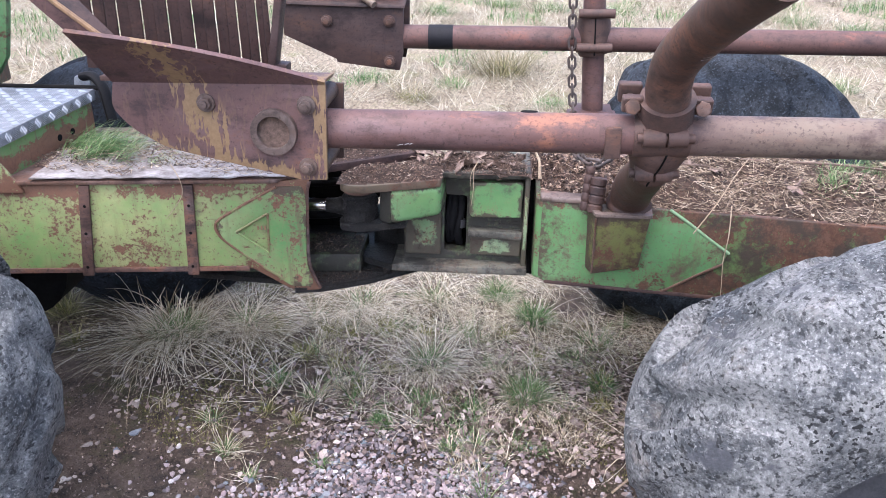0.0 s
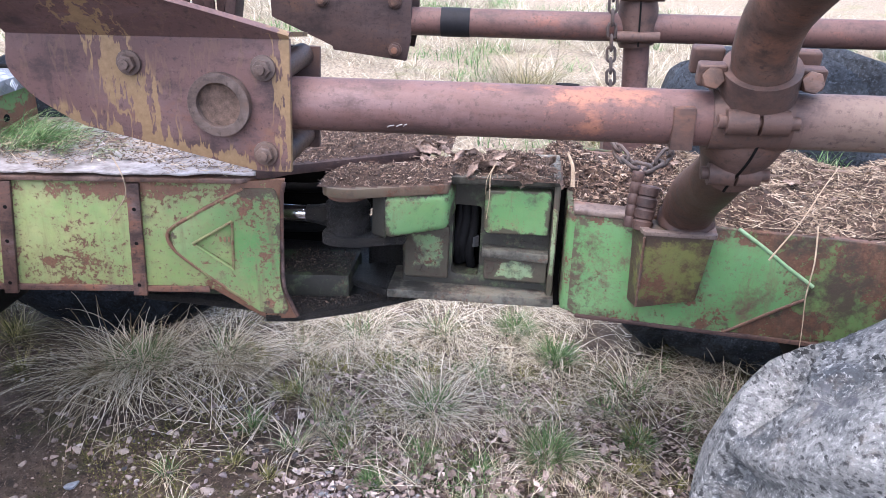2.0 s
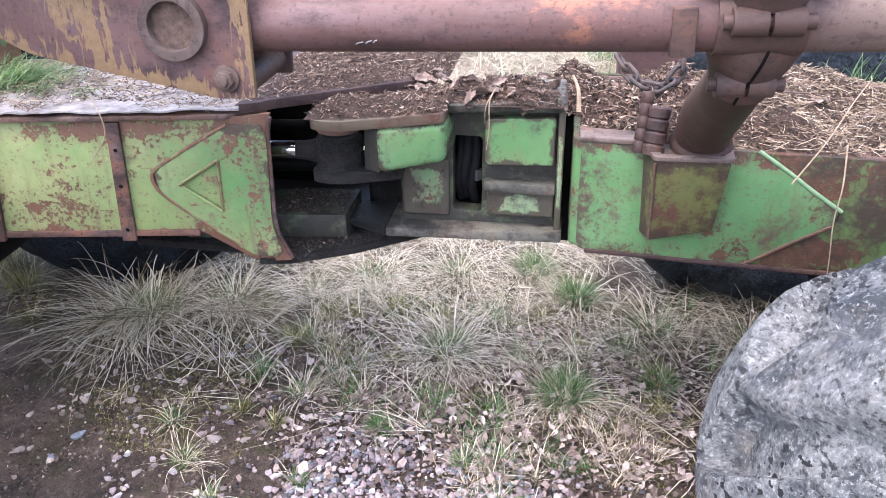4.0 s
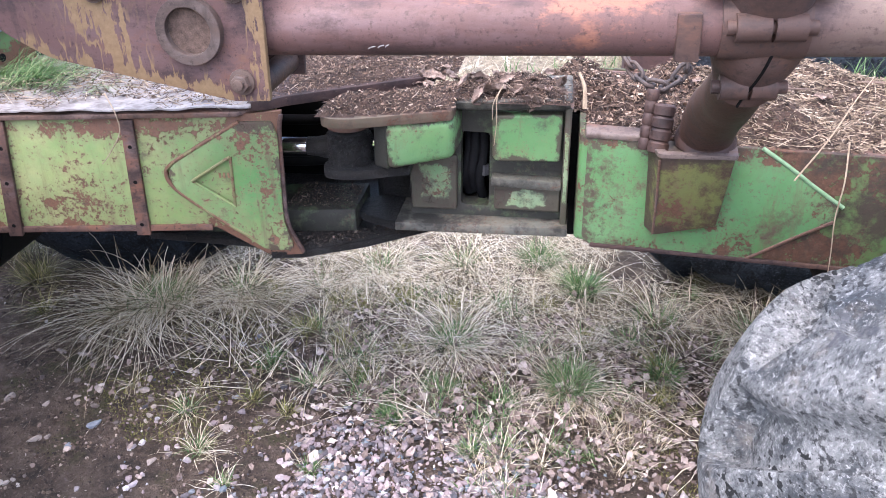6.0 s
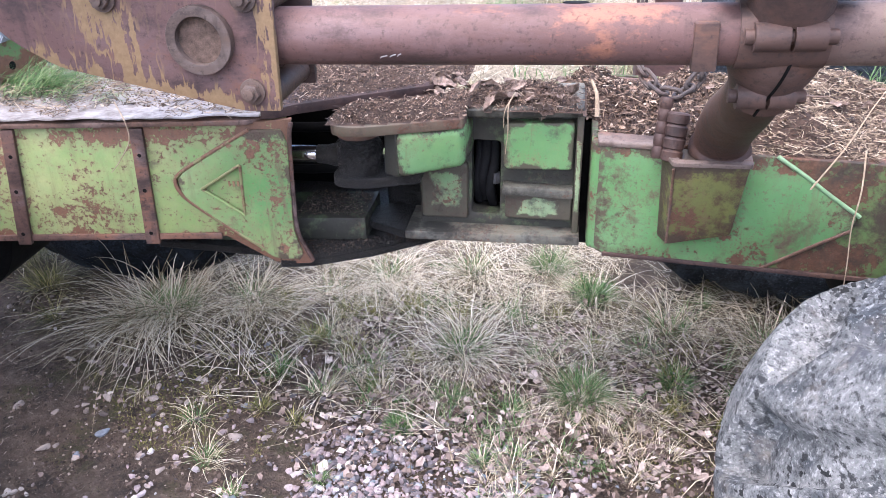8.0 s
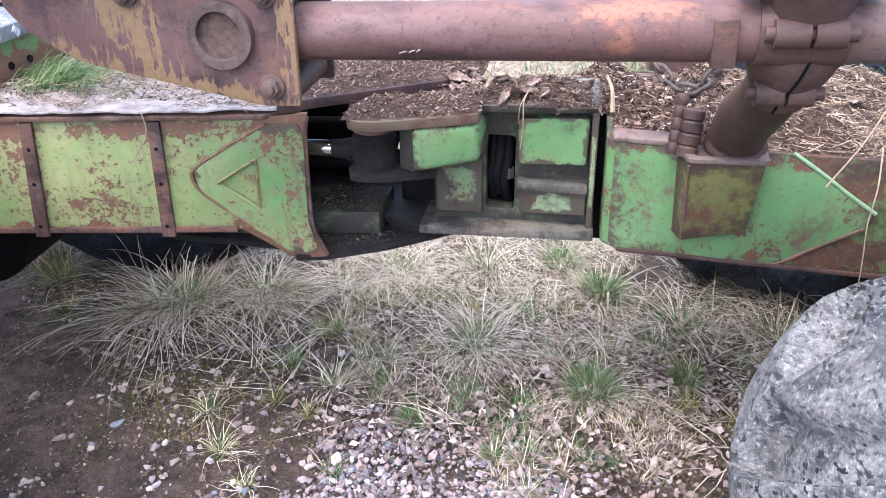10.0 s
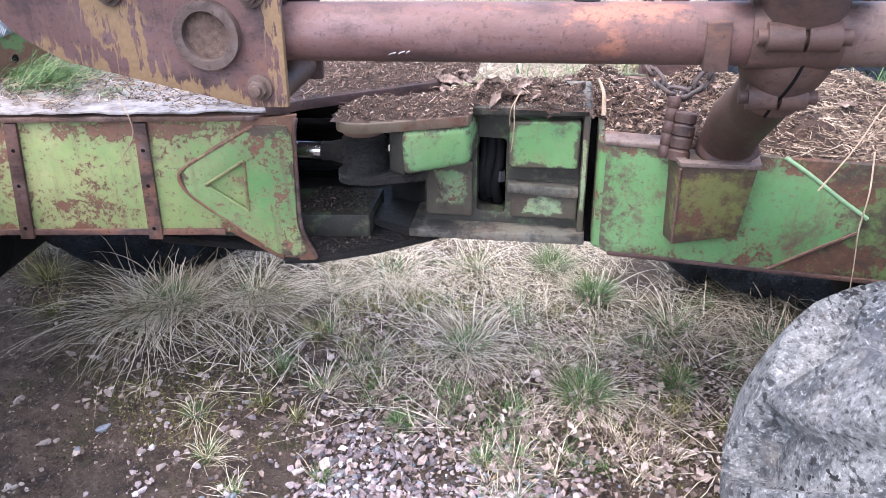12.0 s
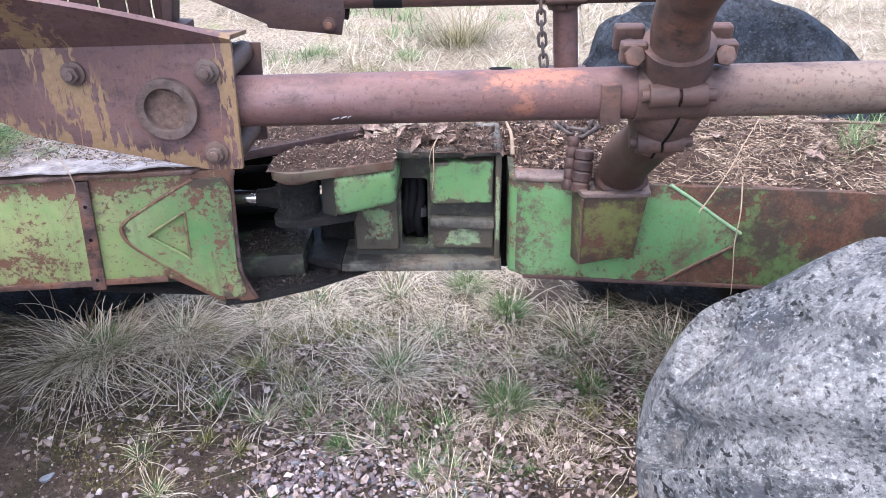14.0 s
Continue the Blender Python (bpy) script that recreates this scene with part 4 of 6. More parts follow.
def pocket_mesh():
    bm = bmesh.new()
    f = [(0.479, 2.330, 0.912), (0.634, 2.332, 0.914), (0.622, 2.374, 0.730), (0.486, 2.386, 0.694)]
    b = [(0.455, 2.436, 0.916), (0.644, 2.414, 0.914), (0.630, 2.414, 0.734), (0.462, 2.432, 0.700)]
    vf, vb = [bm.verts.new(p) for p in f], [bm.verts.new(p) for p in b]
    bm.faces.new(vf)
    bm.faces.new(list(reversed(vb)))
    for i in range(4):
        j = (i + 1) % 4
        bm.faces.new((vf[i], vb[i], vb[j], vf[j]))
    bmesh.ops.recalc_face_normals(bm, faces=bm.faces)
    return bm


rear_frame()


# ---------------------------------------------------------------- pipes, post and clamp
def pz(x):
    return 1.277 + 0.016 * x


def long_pipe(name, y, x0, x1, z, r, label, band=None, material=None):
    t = thing(name, ((x0 + x1) / 2, y, z(0) - r), label, "pipe", "bunk rails")
    part("tube", bevel(sweep([(x0 + (x1 - x0) * k / 12, y, z(x0 + (x1 - x0) * k / 12)) for k in range(13)], r, 40), 0.002), material or PIPE, t)
    if band:
        part("tape_band", sweep([(band[0], y, z(band[0])), (band[1], y, z(band[1]))], r + 0.0015, 40), BLACK_BAND, t, "black tape band")
    return t


near = long_pipe("bunk_rail", 1.935, -0.30, 2.4, pz, 0.0455, "weathered reddish brown steel pipe, with orange rust patches")
lug = part("lug", bevel(slab([(0.425, 1.885, 1.240), (0.461, 1.885, 1.241), (0.459, 1.885, 1.312), (0.424, 1.885, 1.311)], (0, 0.03, 0)), 0.004), PIPE_DARK, near, "small welded steel lug")
# Flat black disc on the uncut tube, for the shade inside its hole.
part("pipe_hole_shade", slab([(0.255 + 0.020 * math.cos(a), 1.945 + 0.009 * math.sin(a), 1.3255) for a in np.linspace(0, 6.1, 18)], (0, 0, 0.0018)), BLACK, near, "black disc for the shade in the pipe's top hole")
for x, z, w in ((-0.035, -0.024, 0.006), (-0.020, -0.022, 0.005), (-0.010, -0.021, 0.003)):
    ang = math.asin(z / 0.0455)
    nick = [(q, 1.935 - 0.0462 * math.cos(ang + b), pz(q) + 0.0462 * math.sin(ang + b)) for q, b in ((x - w, -0.05), (x - w * 0.3, 0.02), (x + w, 0.06))]
    part("paint_nick", sweep(nick, 0.0009, 6), SHEET, near, "small white scrape on the pipe")
far = long_pipe("bunk_rail", 3.25, -0.30, 2.6, lambda x: 1.236 + 0.012 * x, 0.0445, "weathered red-brown steel pipe with a black tape band", (-0.105, -0.012), PIPE_FAR)


def stake_post(name, path, r, label, material):
    t = thing(name, path[0], label, "post")
    pts = spline(path, 8)
    part("tube", sweep(pts, [r + 0.011 * max(0.0, min(1.0, (44 - k) / 20)) for k in range(len(pts))], 36), material, t)
    return t


post_path = [(0.578, 2.408, 0.895), (0.578, 2.404, 0.93), (0.577, 2.375, 0.975), (0.574, 2.30, 1.030), (0.570, 2.20, 1.085), (0.565, 2.10, 1.145), (0.560, 2.02, 1.22), (0.558, 1.955, 1.31),
             (0.552, 1.906, 1.376), (0.546, 1.885, 1.414), (0.548, 1.837, 1.477), (0.565, 1.704, 1.562), (0.579, 1.545, 1.639), (0.599, 1.411, 1.703)]
post = stake_post("stake_post", post_path, 0.0485, "bent brown steel tube stake standing in its pocket", POST)
part("weld_collar", sweep([(0.578, 2.406, 0.916), (0.578, 2.405, 0.924), (0.578, 2.403, 0.936), (0.578, 2.398, 0.948)], [0.064, 0.067, 0.065, 0.060], 28), BRACKET_DARK, post, "rusty weld collar at the foot")
for x0, y0, r0, n in ((0.474, 2.374, 0.0225, 4), (0.446, 2.392, 0.014, 5)):
    prof = [(0.905 + 0.026 * k + h, r0 * w) for k in range(n) for h, w in ((0.0, 0.86), (0.003, 1.0), (0.021, 1.03), (0.024, 0.88))]
    part("ribbed_fitting", sweep([(x0 + 0.10 * (z - 0.905), y0 + 0.25 * (z - 0.905), z) for z, r in prof], [r for z, r in prof], 20), BRACKET_DARK, post, "dirty ribbed fitting beside the foot")
for k, off in enumerate((0.0, 0.012)):
    c, nrm = Vector((0.5600, 1.735, 1.545)) + Vector((0.002, -0.020, 0.012)) * (k * 0.6), Vector((0.10, -0.83, 0.55)).normalized()
    a1 = nrm.cross(Vector((0, 0, 1))).normalized()
    b1 = nrm.cross(a1)
    arc = [c + (a1 * math.cos(q) + b1 * math.sin(q)) * 0.0492 for q in np.linspace(1.6, 4.6, 16)]
    part("scratch", sweep(arc, 0.0011, 5), SHEET, post, "thin pale scratch round the tube")


def pipe_clamp():
    c = thing("pipe_clamp", (0.557, 1.97, 1.16), "brown cast steel clamp joining post and pipe, with long bolts", "clamp")
    a, b = Vector((0.556, 2.022, 1.165)), Vector((0.563, 1.945, 1.335))
    shell = [a.lerp(b, k / 8) for k in range(9)]
    rad = [0.049, 0.053, 0.060, 0.068, 0.073, 0.074, 0.071, 0.064, 0.060]
    part("shell", bevel(sweep(shell, rad, 36), 0.003), PIPE_DARK, c)
    front, line = Vector((0, -0.911, -0.412)), []
    for k, (q, r) in enumerate(zip(shell, rad)):
        dx = -0.012 + 0.026 * k / 8
        line.append(q + Vector((dx, 0, 0)) + front * math.sqrt(r * r - dx * dx))
    part("joint_line", sweep(spline(line, 3), 0.0026, 6), BLACK, c, "dark parting line")
    part("sleeve", sweep([(0.488, 1.935, pz(0.488)), (0.612, 1.935, pz(0.612))], 0.0500, 36), PIPE_DARK, c)
    for z, y, x0, x1 in ((1.293, 1.884, 0.497, 0.613), (1.182, 1.962, 0.500, 0.606)):
        mid = (x0 + x1) / 2
        part("ear", bevel(sweep([(x0 + 0.008, y, z), (mid - 0.003, y, z + 0.001)], 0.0205, 14), 0.003), PIPE_DARK, c)
        part("ear", bevel(sweep([(mid + 0.003, y, z + 0.001), (x1 - 0.012, y, z + 0.002)], 0.0205, 14), 0.003), PIPE_DARK, c)
        part("clamp_bolt", sweep([(x0 - 0.004, y, z), (x1 + 0.004, y, z + 0.002)], 0.011, 12), PIPE_DARK, c)
    # collar on the upper tube: two halves held by two bolts
    col = [Vector((0.5565, 1.928, 1.334)), Vector((0.552, 1.906, 1.378))]
    part("collar", bevel(sweep(col, 0.061, 40), 0.005), PIPE_DARK, c, "half-round clamp collar")
    for x in (0.477, 0.628):
        part("collar_ear", bevel(slab([(x - 0.022, 1.905, 1.342), (x + 0.022, 1.905, 1.342), (x + 0.022, 1.895, 1.378), (x - 0.022, 1.895, 1.378)], (0, 0.026, 0.004)), 0.006, 3), PIPE_DARK, c)
        part("collar_ear", bevel(slab([(x - 0.026, 1.955, 1.352), (x + 0.026, 1.955, 1.352), (x + 0.026, 1.947, 1.396), (x - 0.026, 1.947, 1.396)], (0, 0.022, 0.004)), 0.006, 3), PIPE_DARK, c)
        part("collar_bolt", disc((x, 1.906, 1.356), (0, -1, 0.25), 0.0185, 0.018, 6, 0.004), RUST_EDGE, c, "rounded hexagon bolt head")
        part("collar_shank", sweep([(x, 1.90, 1.358), (x, 1.985, 1.372)], 0.010, 12), PIPE_DARK, c)


pipe_clamp()


def far_post():
    t = thing("stake_post", (0.535, 3.25, 0.90), "straight brown steel tube stake clamped to the rail", "post")
    part("tube", sweep([(0.540, 3.26, 0.88), (0.525, 3.25, 1.10), (0.508, 3.25, 1.36), (0.500, 3.25, 1.52)], 0.041, 32), PIPE_FAR, t)
    c = part("clamp", sweep([(0.518, 3.245, 1.19), (0.515, 3.245, 1.21), (0.511, 3.245, 1.30), (0.508, 3.245, 1.35)], [0.055, 0.062, 0.062, 0.055], 28), PIPE_DARK, t, "brown clamp with two bolt rows")
    for z in (1.222, 1.345):
        part("clamp_bolt", sweep([(0.448, 3.185, z), (0.578, 3.185, z + 0.003)], 0.017, 12), PIPE_DARK, c)
    part("joint_line", sweep([(0.516, 3.181, 1.195), (0.511, 3.181, 1.30), (0.508, 3.183, 1.35)], 0.003, 6), BLACK, c, "dark parting line")
    part("foot_plate", bevel(slab([(0.46, 3.17, 0.955), (0.61, 3.17, 0.955), (0.61, 3.34, 0.955), (0.46, 3.34, 0.955)], (0, 0, 0.02)), 0.004), PIPE_FAR, t)
    part("foot_block", bevel(slab([(0.45, 3.19, 0.63), (0.62, 3.19, 0.63), (0.63, 3.19, 0.955), (0.44, 3.19, 0.955)], (0, 0.13, 0)), 0.006), PIPE_FAR, t)


far_post()


def chain(name, path, label):
    """Round steel links, every other one turned on edge."""
    t = thing(name, path[-1], label, "chain")
    pts = spline(path, 12)
    pitch, travelled, last, k = 0.030, 0.0, pts[0], 0
    for a, b in zip(pts, pts[1:]):
        travelled += (b - a).length
        if travelled < pitch:
            continue
        d, c = (b - last).normalized(), (b + last) / 2
        s = d.cross(Vector((0.0, 1.0, 0.15))).normalized()
        n = d.cross(s)
        s, n = (s, n) if k % 2 else (n, -s)
        loop = []
        for q in range(17):
            ang = 2 * math.pi * q / 16
            e = 0.011 if math.cos(ang) > 0 else -0.011
            loop.append(c + d * (math.cos(ang) * 0.0125 + e) + s * math.sin(ang) * 0.0125)
        part("link", sweep(loop, 0.0048, 8, caps=False), CHAIN, t)
        travelled, last, k = 0.0, b, k + 1
    return t


chain("chain", [(0.418, 3.185, 1.52), (0.428, 3.185, 1.30), (0.438, 3.185, 1.15), (0.450, 3.17, 1.02), (0.455, 3.10, 0.955)], "hanging steel chain, grey-brown and rusty")
chain("chain", [(0.395, 2.50, 1.085), (0.425, 2.46, 1.052), (0.470, 2.43, 1.034), (0.505, 2.44, 1.05), (0.530, 2.45, 1.09), (0.515, 2.47, 1.12)], "loose end of a dirty chain draped over the post's foot")


# ---------------------------------------------------------------- bunk brackets and slatted gate
def near_bracket():
    b = thing("bunk_bracket", (-0.42, 1.95, 1.16), "brown steel bracket with ochre paint streaks, bolted round the rail", "bracket")
    y = 1.872
    edge = rounded([(-0.682, 1.382), (-0.694, 1.324), (-0.655, 1.277), (-0.575, 1.232), (-0.262, 1.166), (-0.203, 1.168), (-0.196, 1.392)], [0, 0.02, 0.03, 0.02, 0.01, 0.003, 0])
    part("front_plate", bevel(slab([(x, y, z) for x, z in edge], (0, 0.012, 0)), 0.003), BRACKET, b, "brown plate with streaks of ochre paint")
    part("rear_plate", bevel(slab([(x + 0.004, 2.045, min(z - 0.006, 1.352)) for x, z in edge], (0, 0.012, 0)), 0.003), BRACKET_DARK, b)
    bm = bmesh.new()
    n = 10
    rows = []
    for k in range(n + 1):
        s = k / n
        fold = Vector((-0.196 - 0.486 * s, y, 1.392 - 0.010 * s))
        lip = Vector((-0.196 - 0.505 * s, y - 0.004 - 0.130 * s, 1.398 + 0.119 * s + 0.012 * math.sin(math.pi * s)))
        back = Vector((-0.215 - 0.49 * s, 2.052, 1.376 - 0.014 * s))
        rows.append([bm.verts.new(p) for p in (fold, fold.lerp(lip, 0.5) + Vector((0, 0.012 * s, -0.006 * s)), lip, lip + Vector((0, 0.012, 0.005)), back)])
    for p, q in zip(rows, rows[1:]):
        for k in range(4):
            bm.faces.new((p[k], q[k], q[k + 1], p[k + 1]))
    bmesh.ops.recalc_face_normals(bm, faces=bm.faces)
    bmesh.ops.solidify(bm, geom=bm.faces, thickness=0.008)
    part("hood", bm, BRACKET, b, "flared brown hood flange with ochre streaks")
    part("ring", bevel(disc((-0.3175, y - 0.016, 1.282), (0, 1, 0), 0.053, 0.018, 40, 0, None, 0.0375), 0.006, 3), RING, b, "welded ring round a bore")
    part("bore", disc((-0.3175, y - 0.003, 1.282), (0, 1, 0), 0.038, 0.004, 32), MUCK_BROWN, b, "dirt and leaf scraps in the bore")
    for x, z in ((-0.241, 1.345), (-0.245, 1.200), (-0.470, 1.343)):
        bolt(b, (x, y, z), (0, -1, 0), material=RING)
    for x, z in ((-0.225, 1.336), (-0.228, 1.187)):
        part("spacer", sweep([(x, y + 0.012, z), (x, 2.046, z)], 0.021, 20), POST, b)
    # flat arm that climbs from the hood
    part("arm", bevel(slab([(-0.812, 1.775, 1.601), (-0.772, 1.776, 1.563), (-0.709, 1.778, 1.503), (-0.640, 1.780, 1.502), (-0.722, 1.776, 1.567), (-0.766, 1.775, 1.605), (-1.10, 1.775, 1.90), (-1.16, 1.775, 1.90)], (0.0, 0.012, 0.003)), 0.003), BRACKET, b, "flat sloping arm with ochre paint")
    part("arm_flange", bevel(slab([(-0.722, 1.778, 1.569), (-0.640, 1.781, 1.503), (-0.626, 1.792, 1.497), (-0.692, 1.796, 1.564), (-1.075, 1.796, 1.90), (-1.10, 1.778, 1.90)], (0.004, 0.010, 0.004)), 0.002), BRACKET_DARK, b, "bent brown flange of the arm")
    part("arm_seam", sweep([(-1.10, 1.772, 1.90), (-0.722, 1.773, 1.567), (-0.640, 1.777, 1.502)], 0.006, 8), OCHRE, b, "ochre painted fold of the arm")
    return b


near_bracket()


def slatted_gate():
    gate = thing("slatted_gate", (-0.57, 2.16, 1.36), "dark brown gate of upright steel slats behind the bracket", "gate")
    gaps = [-0.885, -0.852, -0.82, -0.787, -0.755, -0.722, -0.688, -0.654, -0.624, -0.59, -0.559, -0.53, -0.5, -0.474, -0.448, -0.424, -0.406, -0.39]
    for k, (x0, x1) in enumerate(zip(gaps, gaps[1:])):
        y, lean, g = 2.150 + 0.006 * (k % 2), 0.012 - 0.0016 * k, 0.0042 if k == 2 else 0.0016
        part("slat", bevel(slab([(x0 + g, y, 1.345), (x1 - 0.0012, y, 1.345), (x1 + lean - 0.0012, y + 0.004, 1.86), (x0 + lean + g, y + 0.004, 1.86)], (0.0, 0.006, 0)), 0.0014), SLAT, gate)
    part("lower_rail", bevel(slab([(-0.83, 2.146, 1.335), (-0.36, 2.146, 1.335), (-0.36, 2.146, 1.365), (-0.83, 2.146, 1.372)], (0, 0.03, 0)), 0.004), BRACKET_DARK, gate)
    part("end_bar", bevel(slab([(-0.405, 2.12, 1.33), (-0.385, 2.12, 1.33), (-0.335, 2.12, 1.62), (-0.355, 2.12, 1.62)], (0, 0.05, 0)), 0.004), BRACKET_DARK, gate)
    part("stop_lug", bevel(slab([(-0.395, 2.13, 1.338), (-0.355, 2.13, 1.336), (-0.352, 2.13, 1.372), (-0.392, 2.13, 1.374)], (0, 0.05, 0)), 0.005), BRACKET_DARK, gate)
    part("mount", bevel(slab([(-0.81, 2.06, 1.335), (-0.36, 2.06, 1.335), (-0.36, 2.06, 1.347), (-0.81, 2.06, 1.347)], (0, 0.10, 0)), 0.003), BRACKET_DARK, gate)


slatted_gate()


def far_bracket():
    b = thing("bunk_bracket", (-0.42, 3.27, 1.11), "dark brown steel bracket bolted round the far rail's end", "bracket")
    edge = [(-0.660, 1.375), (-0.655, 1.235), (-0.457, 1.150), (-0.455, 1.138), (-0.213, 1.112), (-0.199, 1.18), (-0.196, 1.348)]
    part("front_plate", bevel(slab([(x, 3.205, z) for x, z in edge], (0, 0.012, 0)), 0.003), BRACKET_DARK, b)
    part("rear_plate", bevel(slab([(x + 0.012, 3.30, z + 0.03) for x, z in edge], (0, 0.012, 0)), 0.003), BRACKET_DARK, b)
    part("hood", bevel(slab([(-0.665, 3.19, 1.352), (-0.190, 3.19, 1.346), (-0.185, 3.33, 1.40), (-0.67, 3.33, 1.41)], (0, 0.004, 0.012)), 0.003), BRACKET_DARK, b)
    for x, z in ((-0.487, 1.293), (-0.250, 1.297), (-0.250, 1.148)):
        bolt(b, (x, 3.205, z), (0, -1, 0), 0.019, 0.022)
    part("pin", sweep([(-0.36, 3.20, 1.395), (-0.30, 3.17, 1.36)], 0.014, 12), PIPE, b)
    part("beam", bevel(box((-0.72, 3.22, 1.385), (-0.21, 3.34, 1.50), 0), 0.004), BRACKET_DARK, b)


far_bracket()


# ---------------------------------------------------------------- deck
def deck():
    d = thing("step_deck", fl(-1.2, 0.25, 0.98), "green step box with a bent aluminium tread plate on top", "step")
    n0, f0 = (-0.885, 0.0), (-0.767, 0.46)
    part("side_rail", bevel(slab([fl(*n0, 0.978), fl(*f0, 0.978), fl(*f0, 1.108), fl(*n0, 1.100)], fv(-0.008, 0.002, 0)), 0.003), RAIL, d, "green rail rusting round two holes")
    for s in (0.60, 0.74):
        c = Vector(fl(*n0, 1.018)).lerp(fl(*f0, 1.024), s)
        # Black disc on the uncut rail stands for the shade in its hole.
        part("rail_hole_shade", disc(c + fv(0.001, 0, 0), fv(-1, 0.3, 0), 0.011, 0.004, 16), BLACK, d)
    lip_n, lip_f = Vector(fl(n0[0] + 0.012, n0[1] - 0.01, 1.113)), Vector(fl(f0[0] + 0.012, f0[1] + 0.01, 1.128))
    down = Vector((0, 0, -0.034))
    left = fv(-0.7, 0.0, 0.012)
    tp = bmesh.new()
    v = [tp.verts.new(p) for p in (lip_n + down, lip_f + down, lip_f, lip_n, lip_f + left, lip_n + left)]
    tp.faces.new((v[0], v[1], v[2], v[3]))
    tp.faces.new((v[3], v[2], v[4], v[5]))
    bmesh.ops.recalc_face_normals(tp, faces=tp.faces)
    bmesh.ops.solidify(tp, geom=tp.faces, thickness=-0.003)
    # Plate darker than its bars: the relief's light contrast is put into colour.
    plate = part("tread_plate", bevel(tp, 0.002), ALU_PLATE, d, "aluminium tread plate with raised bars")
    # raised bars, in groups of five that alternate in direction
    bars = bmesh.new()
    e1 = (lip_f - lip_n)
    length = e1.length
    e1.normalize()
    for e2, width, lift in ((left.normalized(), left.length, Vector((0, 0, 1))), (Vector((0, 0, -1)), 0.034, fv(1, -0.3, 0))):
        lift = lift.normalized()
        nu, nv = int(length / 0.034), max(1, int(width / 0.034))
        for i in range(nu):
            for j in range(nv):
                c = lip_n + e1 * (0.017 + i * 0.034) + e2 * (0.017 + j * 0.034) + lift * 0.0042
                along, across = (e1 + e2).normalized(), (e1 - e2).normalized()
                if (i + j) % 2:
                    along, across = across, along
                for q in (-2, -1, 0, 1, 2):
                    o = c + across * q * 0.0058
                    h = 0.012
                    w = along * h
                    t = across * 0.0016
                    vs = [bars.verts.new(p) for p in (o - w, o - t, o + w, o + t, o - w * 0.6 + lift * 0.0016, o + w * 0.6 + lift * 0.0016)]
                    for tri in ((0, 1, 4), (1, 5, 4), (1, 2, 5), (2, 3, 5), (3, 4, 5), (3, 0, 4)):
                        bars.faces.new([vs[a] for a in tri])
    tagged(part("tread_pattern", bars, ALU, plate), kind="stuff")
    part("rear_tube", sweep([lip_f + Vector((0.02, 0.01, 0.004)), lip_f + left + Vector((0, 0.02, 0.006))], 0.008, 12), BLACK, d, "thin black tube along the plate's back edge")
    part("clip", bevel(slab([(-1.285, 2.765, 1.108), (-1.215, 2.765, 1.108), (-1.222, 2.765, 1.168), (-1.275, 2.765, 1.162)], (0, 0.03, 0)), 0.006), DULL, d, "dull metal clip")
    part("flap", sweep(spline([(-1.245, 2.775, 1.160), (-1.205, 2.765, 1.165), (-1.172, 2.755, 1.130), (-1.158, 2.745, 1.07), (-1.15, 2.74, 1.02)]), 0.026, 14, flatten=0.6), RUBBER, d, "black rubber flap")
    # upright green panel of the cab side
    part("upright", bevel(slab([(-1.95, 2.98, 1.05), (-1.697, 2.98, 1.095), (-1.641, 2.98, 1.17), (-1.599, 2.98, 1.345), (-1.56, 2.98, 1.62), (-1.95, 2.98, 1.62)], (0, 0.03, 0)), 0.004), GREEN, d, "green upright panel with black edging")
    # Plain box added past the upright panel to keep light off the ground.
    part("shade_box", bevel(box((-3.6, 2.2, 0.95), (-1.97, 3.5, 2.5)), 0.02), GREEN, d, "green box added beside the deck to shade the ground")
    part("upright_edge", bevel(slab([(-1.95, 2.965, 1.05), (-1.735, 2.965, 1.09), (-1.70, 2.965, 1.17), (-1.78, 2.965, 1.36), (-1.95, 2.965, 1.36)], (0, 0.012, 0)), 0.003), BLACK, d)


deck()


def grey_sheet():
    """A thin sheet that lies on the front frame, its edge bent and wavy."""
    bm = bmesh.new()
    nu, nv = 48, 14
    grid = []
    for i in range(nu + 1):
        u = -0.80 + 0.745 * i / nu
        row = []
        for j in range(nv + 1):
            v = -0.012 + 0.44 * j / nv
            z = 0.985 + 0.006 * noise.noise((u * 9, v * 9, 1)) + (0.010 * abs(noise.noise((u * 14, 0.0, 3.3))) + 0.006) * max(0, 1 - j / 3)
            front = 0.010 * noise.noise((u * 11, 2.0, 0)) + 0.03 * max(0, (u + 0.25)) if j < 2 else 0
            row.append(bm.verts.new(fl(u, v + front, z)))
        grid.append(row)
    for a, b in zip(grid, grid[1:]):
        for j in range(nv):
            bm.faces.new((a[j], b[j], b[j + 1], a[j + 1]))
    bmesh.ops.recalc_face_normals(bm, faces=bm.faces)
    bmesh.ops.solidify(bm, geom=bm.faces, thickness=0.004)
    solid("metal_sheet", bm, SHEET, fl(-0.45, 0.2, 0.98), "thin weathered grey sheet with a curled edge, strewn with litter", "sheet")


grey_sheet()


